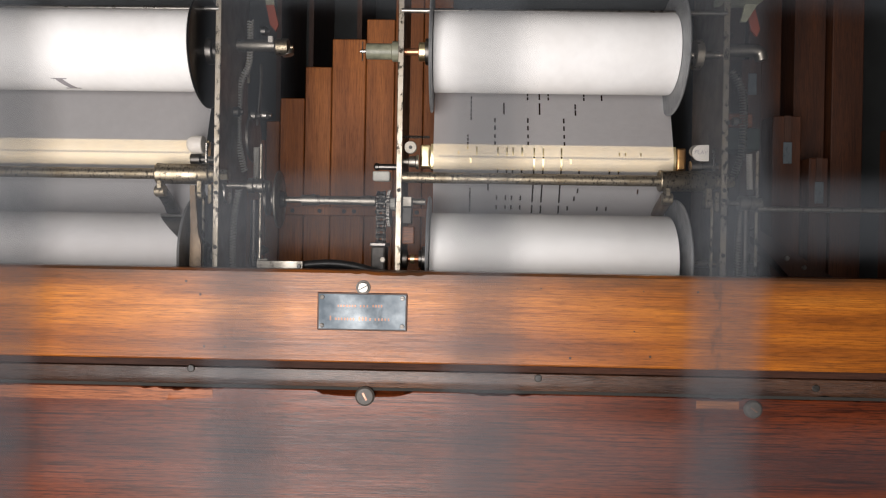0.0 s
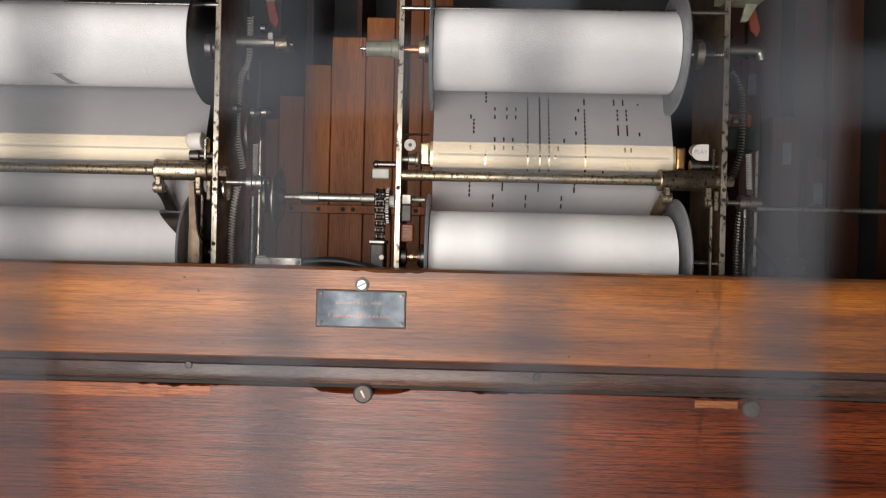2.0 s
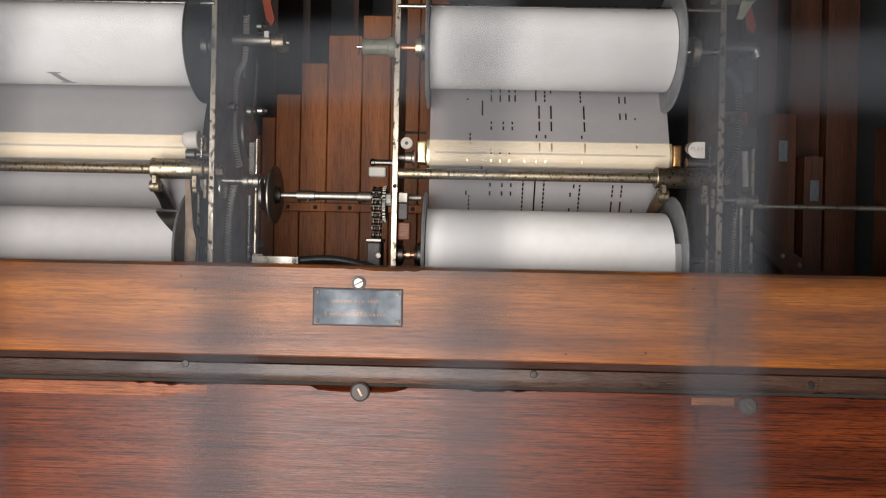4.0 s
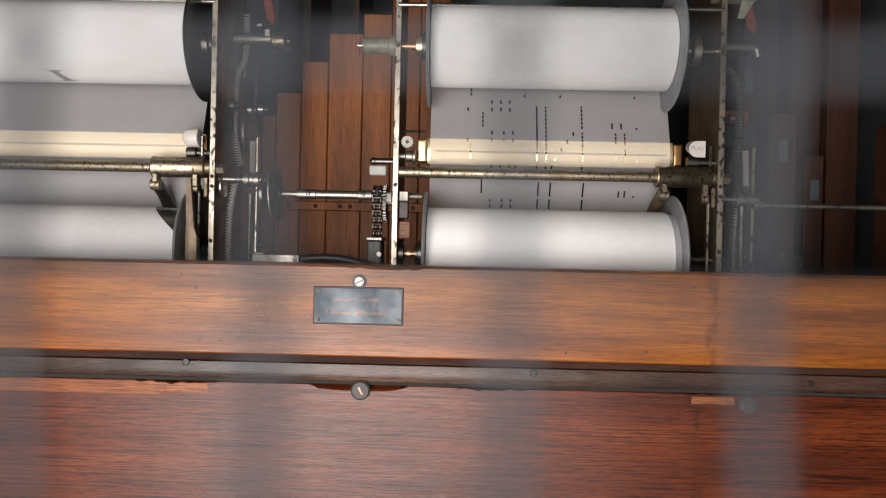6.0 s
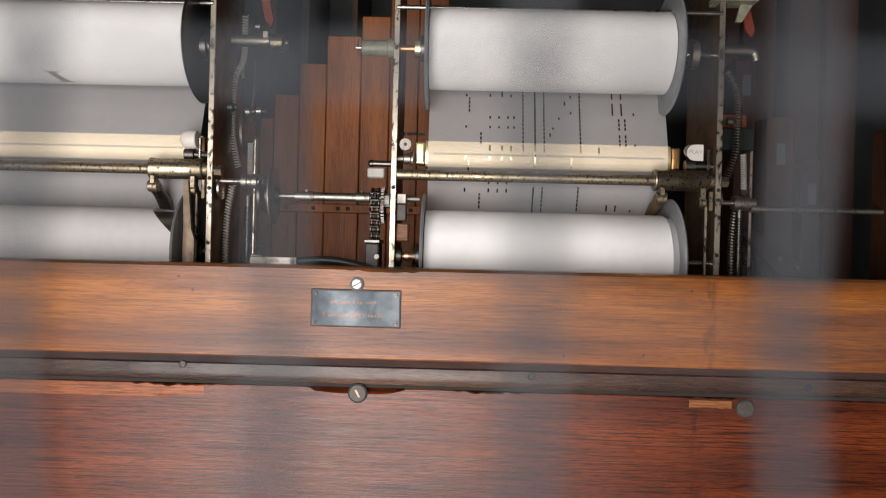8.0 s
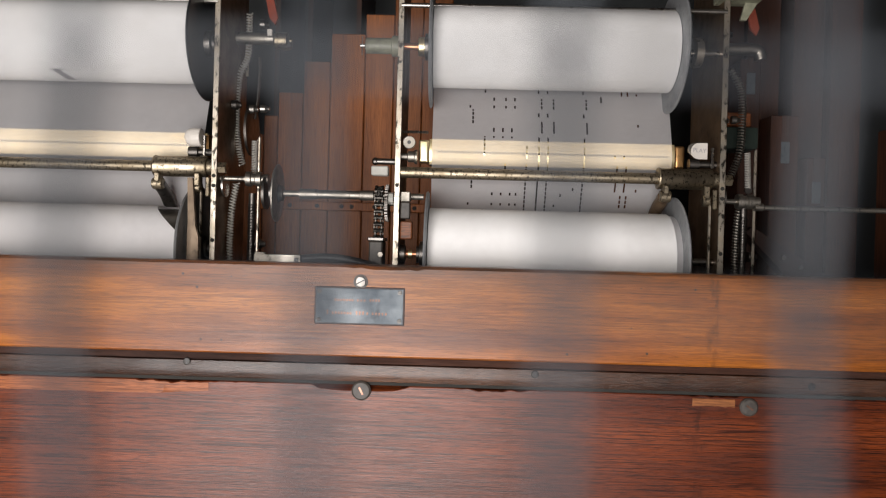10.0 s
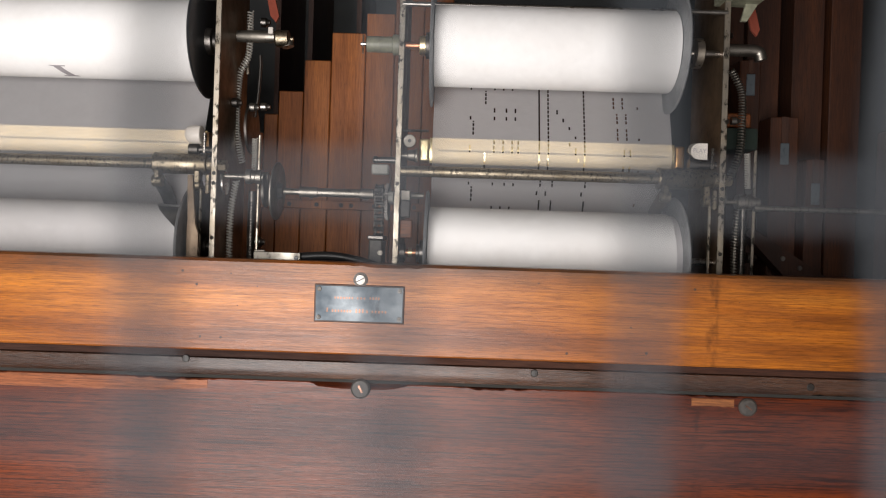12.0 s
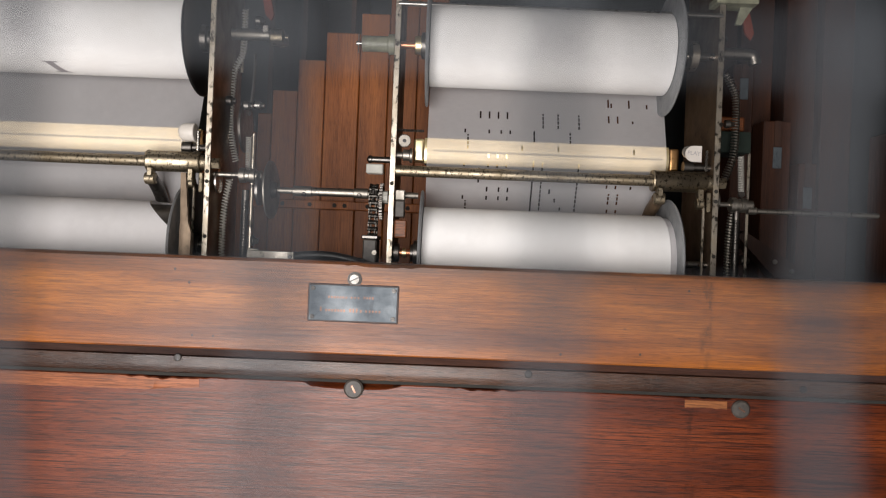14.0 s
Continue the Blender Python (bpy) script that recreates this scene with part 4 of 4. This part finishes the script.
    add("spring", coil(B(), [(0.350, 0.03, 1.235), (0.350, 0.03, 1.36)], 0.0046, 0.0006, 0.0018, 4, 7), DARK_STEEL, th)
    stub = 0.346 if still else 0.335
    add("shaft_stub", lathe(B(), [(0.3165, 0.003), (stub, 0.003), (stub + 0.001, 0.0086), (stub + 0.007, 0.0088), (stub + 0.008, 0.0072), (stub + 0.012, 0.0072), (stub + 0.013, 0.0086),
                                      (stub + 0.019, 0.0086), (stub + 0.020, 0.0060), (stub + 0.027, 0.0060)], "x", (0, 0.015, 1.3880 if still else 1.3762), 24), DULL_STEEL, th, "stepped steel collars on the drive shaft")
    add("washer", lathe(B(), [(0.3185, 0.012), (0.3195, 0.014), (0.3215, 0.014), (0.3222, 0.004)], "x", (0, 0.02, 1.3800), 24), STEEL, th)
    add("lever", sweep(B(), curve_pts([(0.340, 0.085, 1.548), (0.3405, 0.085, 1.530), (0.339, 0.085, 1.500), (0.336, 0.085, 1.47)], 8), 0.0018, 8), DARK_STEEL, th)
    add("lever", sweep(B(), curve_pts([(0.324, 0.09, 1.600), (0.322, 0.09, 1.560), (0.323, 0.09, 1.525)], 8), 0.0022, 8), NICKEL, th)
    for x, y, z, r in ((0.3175, 0.05, 1.4810, 0.006), (0.3330, 0.07, 1.4795, 0.0055), (0.3470, 0.07, 1.4805, 0.005), (0.3400, 0.085, 1.590, 0.006), (0.3560, 0.03, 1.312, 0.006)):
        add("stud", lathe(B(), [(x, r), (x + 0.006, r), (x + 0.0075, r * 0.7), (x + 0.011, r * 0.5)], "x", (0, y, z), 16), STEEL if r < 0.006 else DARK_STEEL, th)
    add("cam_plate", lathe(B(), [(0.3300, 0.030), (0.3305, 0.032), (0.3335, 0.032), (0.3340, 0.030)], "x", (0, 0.085, 1.455), 36), DARK_STEEL, th)
    add("cross_arm", prism(B(), [(0.347, 1.640), (0.358, 1.640), (0.366, 1.606), (0.356, 1.606)], 0.054, 0.058), GREEN_IVORY, th)
    add("felt_strip", prism(B(), [(0.3550, 1.612), (0.3645, 1.612), (0.3705, 1.588), (0.3670, 1.580), (0.3600, 1.588)], 0.0495, 0.0535), RED, th, "worn red felt strip")
    if still:
        add("clip", box(B(), 0.358, 0.364, 0.048, 0.052, 1.566, 1.574, 0.0006), IVORY, th)
    # top bracket and its gusset
    if not still:
        add("top_bracket", box(B(), 0.3040, 0.3520, -0.008, 0.02, 1.6040, 1.6120, 0.001), GREEN_IVORY, th, "grey-green bracket")
    if not still:
        add("gusset", prism(B(), [(0.350, 1.604), (0.336, 1.604), (0.331, 1.584), (0.338, 1.584)], 0.006, 0.010), GREEN_IVORY, th)
    # take-up side
    add("bearing", lathe(B(), [(-0.0545, 0.009), (-0.0535, 0.011), (-0.0480, 0.011), (-0.0470, 0.007)], "x", (0, TAK[0], TAK[1]), 20), DARK_STEEL, th)
    add("bearing_ring", lathe(B(), [(-0.0440, 0.0055), (-0.0395, 0.0055)], "x", (0, TAK[0] - 0.001, TAK[1]), 20), BRASS, th)
    add("square_block", box(B(), -0.0535, -0.0425, -0.003, 0.012, 1.3650, 1.3770, 0.001), DULL_STEEL, th)
    add("dark_block", box(B(), -0.0535, -0.0430, 0.002, 0.02, 1.346, 1.3648, 0.001), IRON, th)
    add("wooden_pad", box(B(), -0.0535, -0.0395, 0.001, 0.02, 1.322, 1.343, 0.0015), ORANGE_WOOD, th, "small orange-brown wooden pad")
    add("lock_nut", lathe(B(), [(-0.0705, 0.0055), (-0.0700, 0.0066), (-0.0630, 0.0066), (-0.0625, 0.0055)], "x", (0, 0.010, 1.3695), 8), PALE_PAINT, th)
    return th


frame_right = roll_frame(0, False)
tag = add("play_tag", prism(B(), [(0.2945, 1.4405), (0.2850, 1.4405)] + [(0.2850 + 0.0092 * math.cos(a), 1.4313 + 0.0092 * math.sin(a)) for a in (radians(90 + 15 * i) for i in range(1, 13))]
                            + [(0.2945, 1.4221)], -0.004, -0.0025), IVORY, frame_right, "ivory-coloured lever tag lettered PLAY")
txt = bpy.data.curves.new("lettering", "FONT")
txt.body, txt.size, txt.extrude = "PLAY", 0.0066, 0.00012
txt.align_x, txt.align_y = "CENTER", "CENTER"
tmp = new("lettering_curve", txt)
me = bpy.data.meshes.new_from_object(tmp.evaluated_get(bpy.context.evaluated_depsgraph_get()))
bpy.data.objects.remove(tmp)
me.transform(Matrix.Translation((0.2855, -0.0042, 1.4318)) @ Matrix.Rotation(radians(90), 4, "X") @ Matrix.Rotation(radians(-4), 4, "Z"))
me.materials.clear()
me.materials.append(INK)
word = new("lettering", me)
word.parent = tag
frame_left = roll_frame(0, True)
add("lever_knob", lathe(B(), [(0.2790, 0.0020), (0.2796, 0.0052), (0.2815, 0.0080), (0.2845, 0.0098), (0.2890, 0.0104), (0.2975, 0.0104), (0.2982, 0.0095), (0.2983, 0.004)], "x",
                        (0, 0.0, 1.4335), 24), IVORY, frame_left, "ivory-coloured bullet-shaped lever knob")
frame_left.location.x -= UNIT

# ---- drive between the two frames ----
shaft = thing("drive_shaft", "bright steel drive shaft with a dark friction disc", "drive shaft", (-0.12, 0.015, 1.3722))
at = (0, 0.015, 1.3722)
add("spindle", lathe(B(), [(-0.2080, 0.0036), (-0.028, 0.0036)], "x", at, 16), DULL_STEEL, shaft)
sleeve = add("sleeve", lathe(B(), [(-0.1740, 0.0045), (-0.1735, 0.0060), (-0.1522, 0.0060), (-0.1517, 0.0050), (-0.1031, 0.0050), (-0.1026, 0.0060), (-0.0865, 0.0060), (-0.0860, 0.0045)], "x", at, 24), DULL_STEEL, shaft)
for x, turn in ((-0.1605, 240), (-0.0960, 228)):       # set screws, seen as the shaft turns
    bm = lathe(B(), [(-0.0055, 0.0028), (-0.0070, 0.0027), (-0.0074, 0.0018)], "y", (0, 0, 0), 14)
    box(bm, -0.0021, 0.0021, -0.0077, -0.0072, -0.0004, 0.0004)
    bmesh.ops.rotate(bm, verts=bm.verts, cent=(0, 0, 0), matrix=Matrix.Rotation(radians(turn), 3, "X"))
    bmesh.ops.translate(bm, verts=bm.verts, vec=(x, 0.015, 1.3722))
    add("set_screw", bm, DARK_STEEL, sleeve)
add("hub", lathe(B(), [(-0.2075, 0.009), (-0.2070, 0.0125), (-0.199, 0.0125), (-0.197, 0.010), (-0.1925, 0.0085), (-0.192, 0.006)], "x", at, 24), DARK_STEEL, shaft)
bm = lathe(B(), [(-0.2015, 0.012), (-0.2013, 0.0325), (-0.2005, 0.0338), (-0.1990, 0.0338), (-0.1982, 0.0325), (-0.1980, 0.012)], "x", at, 48)
bmesh.ops.rotate(bm, verts=bm.verts, cent=(-0.1998, 0.015, 1.3722), matrix=Matrix.Rotation(radians(2.5), 3, "Z"))
add("friction_disc", bm, DULL_STEEL, shaft, "dark steel disc with a bright worn rim")
add("small_disc", lathe(B(), [(-0.2150, 0.006), (-0.2145, 0.019), (-0.2115, 0.019), (-0.2110, 0.006)], "x", at, 32), DARK_STEEL, shaft)
rod = thing("long_rod", "thin dark steel rod running to the case side", "rod", (0.68, 0.015, 1.3722))
add("rod", lathe(B(), [(0.3580, 0.0030), (1.0, 0.0030)], "x", (0, 0.015, 1.3700), 12), DULL_STEEL, rod)
add("rod_end", lathe(B(), [(0.3560, 0.0030), (0.3565, 0.0048), (0.3660, 0.0048), (0.3680, 0.0030)], "x", (0, 0.015, 1.3705), 14), DULL_STEEL, rod)

chain = thing("roller_chain", "oiled dark steel roller chain over a small sprocket", "chain", (-0.0795, 0.015, 1.29))
bm = lathe(B(), [(-0.0810, 0.005), (-0.0805, 0.0095), (-0.0785, 0.0095), (-0.078, 0.005)], "x", at, 28)
for i in range(14):
    a = 2 * math.pi * i / 14
    lathe(bm, [(-0.0805, 0.0012), (-0.0785, 0.0010)], "x", (0, 0.015 + 0.0100 * math.cos(a), 1.3722 + 0.0100 * math.sin(a)), 6)
add("sprocket", bm, DARK_STEEL, chain)
PITCH = 0.0076


def chain_point(u):
    """Along the chain: up the front run, over the sprocket and down behind."""
    r, straight = 0.0080, 0.056
    if u < straight:
        return 0.015 - r, 1.3722 - straight + u, 0.0
    if u < straight + math.pi * r:
        a = (u - straight) / r
        return 0.015 - r * math.cos(a), 1.3722 + r * math.sin(a), -a
    return 0.015 + r, 1.3722 - (u - straight - math.pi * r), -math.pi


def link_mesh(outer):
    bm = B()
    w = 0.0044 if outer else 0.0030
    for s in (-1, 1):
        for zc in (-PITCH / 2, PITCH / 2):
            lathe(bm, [(s * w - 0.0006, 0.0032), (s * w + 0.0006, 0.0032)], "x", (0, 0, zc), 12)
        box(bm, s * w - 0.0006, s * w + 0.0006, -0.0021, 0.0021, -PITCH / 2, PITCH / 2)
    lathe(bm, [(-w, 0.0024), (w, 0.0024)], "x", (0, 0, -PITCH / 2), 10)
    me = bpy.data.meshes.new("chain_link")
    bmesh.ops.recalc_face_normals(bm, faces=bm.faces)
    bm.to_mesh(me)
    bm.free()
    me.materials.append(OILED_STEEL)
    return me


LINKS = [link_mesh(True), link_mesh(False)]
for i in range(21):
    y, z, a = chain_point((i + 0.5) * PITCH)
    ob = new("chain_link", LINKS[i % 2])
    anchored(ob, chain)
    ob.matrix_basis = Matrix.Translation((-0.0795, y, z)) @ Matrix.Rotation(a, 4, "X")
gear = thing("gear_wheel", "small dark steel gear wheel beside the chain", "gear wheel", (-0.0700, 0.020, 1.3640))
bm = lathe(B(), [(-0.0725, 0.006), (-0.0722, 0.0200), (-0.0688, 0.0200), (-0.0685, 0.006)], "x", (0, 0.020, 1.3640), 40)
for i in range(30):
    a = 2 * math.pi * i / 30
    lathe(bm, [(-0.0722, 0.0014), (-0.0688, 0.0014)], "x", (0, 0.020 + 0.0206 * math.cos(a), 1.3640 + 0.0206 * math.sin(a)), 5)
add("toothed_rim", bm, DARK_STEEL, gear)
add("arbor", lathe(B(), [(-0.0740, 0.0030), (-0.0612, 0.0030)], "x", (0, 0.020, 1.3640), 12), DULL_STEEL, gear)
tens = thing("chain_guide", "black steel guide block under the chain", "guide block", (-0.084, 0.0, 1.22))
add("block", box(B(), -0.0875, -0.0720, -0.012, 0.03, 1.22, 1.319, 0.0015), IRON, tens)
add("cap", box(B(), -0.0890, -0.0705, -0.0145, 0.032, 1.319, 1.3235, 0.001), DARK_STEEL, tens)
add("guide_bolt", lathe(B(), [(-0.012, 0.0035), (-0.0145, 0.003)], "y", (-0.074, 0, 1.304), 6), DULL_STEEL, tens)
clampb = thing("angle_bracket", "flat grey steel bracket with a screw behind the rail", "bracket", (-0.185, -0.03, 1.22))
add("strap", box(B(), -0.2120, -0.1600, -0.036, -0.0335, 1.2885, 1.3015, 0.0006), DULL_STEEL, clampb)
add("foot", box(B(), -0.2120, -0.200, -0.0335, -0.031, 1.22, 1.3035, 0.0006), DULL_STEEL, clampb)
add("screw", lathe(B(), [(-0.036, 0.0026), (-0.0375, 0.0022)], "y", (-0.1645, 0, 1.2955), 12), BLACK, clampb)
cable = thing("rubber_cable", "thick black rubber cable lying behind the rail", "cable", (-0.12, -0.03, 1.29))
for k, (dz, r) in enumerate(((0.0, 0.0048), (-0.0085, 0.0046))):
    add("strand", sweep(B(), curve_pts([(-0.212, -0.025, 1.292 + dz), (-0.165, -0.026, 1.2965 + dz), (-0.130, -0.027, 1.2990 + dz), (-0.100, -0.027, 1.2955 + dz), (-0.066, -0.022, 1.286 + dz)], 8), r, 12), RUBBER, cable)

# ---- the wire screen before the camera ----
MESH, NX, NZ, MY = 0.0071, 0.01424, 1.31556, -0.827
screen = thing("wire_screen", "fine woven grey wire screen in a steel frame on two posts", "wire screen", (0, MY, 0))
NWX, NWZ = 44, 34


def woven_wire(axis, n, phase):
    steps = n * 4
    pts = []
    for i in range(steps + 1):
        u = (i / 4 - n / 2) * MESH
        off = 0.00042 * math.cos(math.pi * (i / 4 - n / 2) + phase)
        pts.append((u, off, 0) if axis == "x" else (0, off, u))
    bm = sweep(B(), pts, 0.00040 if axis == "x" else 0.00046, 6)
    me = bpy.data.meshes.new("wire")
    bm.to_mesh(me)
    bm.free()
    me.materials.append(WIRE)
    me.shade_smooth()
    return me


WX = [woven_wire("x", NWX, p) for p in (0, math.pi)]
WZ = [woven_wire("z", NWZ, p) for p in (math.pi, 0)]
for i in range(-NWZ // 2, NWZ // 2 + 1):
    ob = anchored(new("wire", WX[i % 2]), screen)
    ob.matrix_basis = Matrix.Translation((NX, MY, NZ + i * MESH))
for i in range(-NWX // 2, NWX // 2 + 1):
    ob = anchored(new("wire", WZ[i % 2]), screen)
    ob.matrix_basis = Matrix.Translation((NX + i * MESH, MY, NZ))
hw, hh = NWX / 2 * MESH, NWZ / 2 * MESH
for sx in (-1, 1):
    xa = NX + sx * (hw + 0.006)
    add("post", box(B(), xa - 0.007, xa + 0.007, MY - 0.007, MY + 0.007, 0.0, NZ + hh + 0.013, 0.001), DARK_STEEL, screen)
    za = NZ + sx * (hh + 0.006)
    add("crossbar", box(B(), NX - hw + 0.001, NX + hw - 0.001, MY - 0.007, MY + 0.007, za - 0.007, za + 0.007, 0.001), DARK_STEEL, screen)


# ---- what moves ----
def motions():
    spin = []
    for i in range(29):
        spin.append(i * 0.5)
    for ob, c in ((supply, SUP), (takeup, TAK)):
        x = ob.location.x
        walk(ob, [(t, pose(x, c[0], c[1], math.degrees(SPEED * t / c[2]) * (1 if ob is supply else -1))) for t in spin])
    walk(shaft, [(0.2 * i, pose(-0.12, 0.015, 1.3722, -80.0 * i)) for i in range(71)])
    base = music.location
    for ob, tm in strips:
        times = {0.0, 14.0}
        for i in range(113):
            t = i * 0.125
            s = (t - tm) * SPEED
            if abs(s) < 0.14 or i % 4 == 0:
                times.add(t)
        rows = []
        for t in sorted(times):
            y, z, a = paper_way((t - tm) * SPEED)
            rows.append((t, Matrix.Translation((-base.x, y - base.y, z - base.z)) @ Matrix.Rotation(a, 4, "X")))
        walk(ob, rows)


motions()
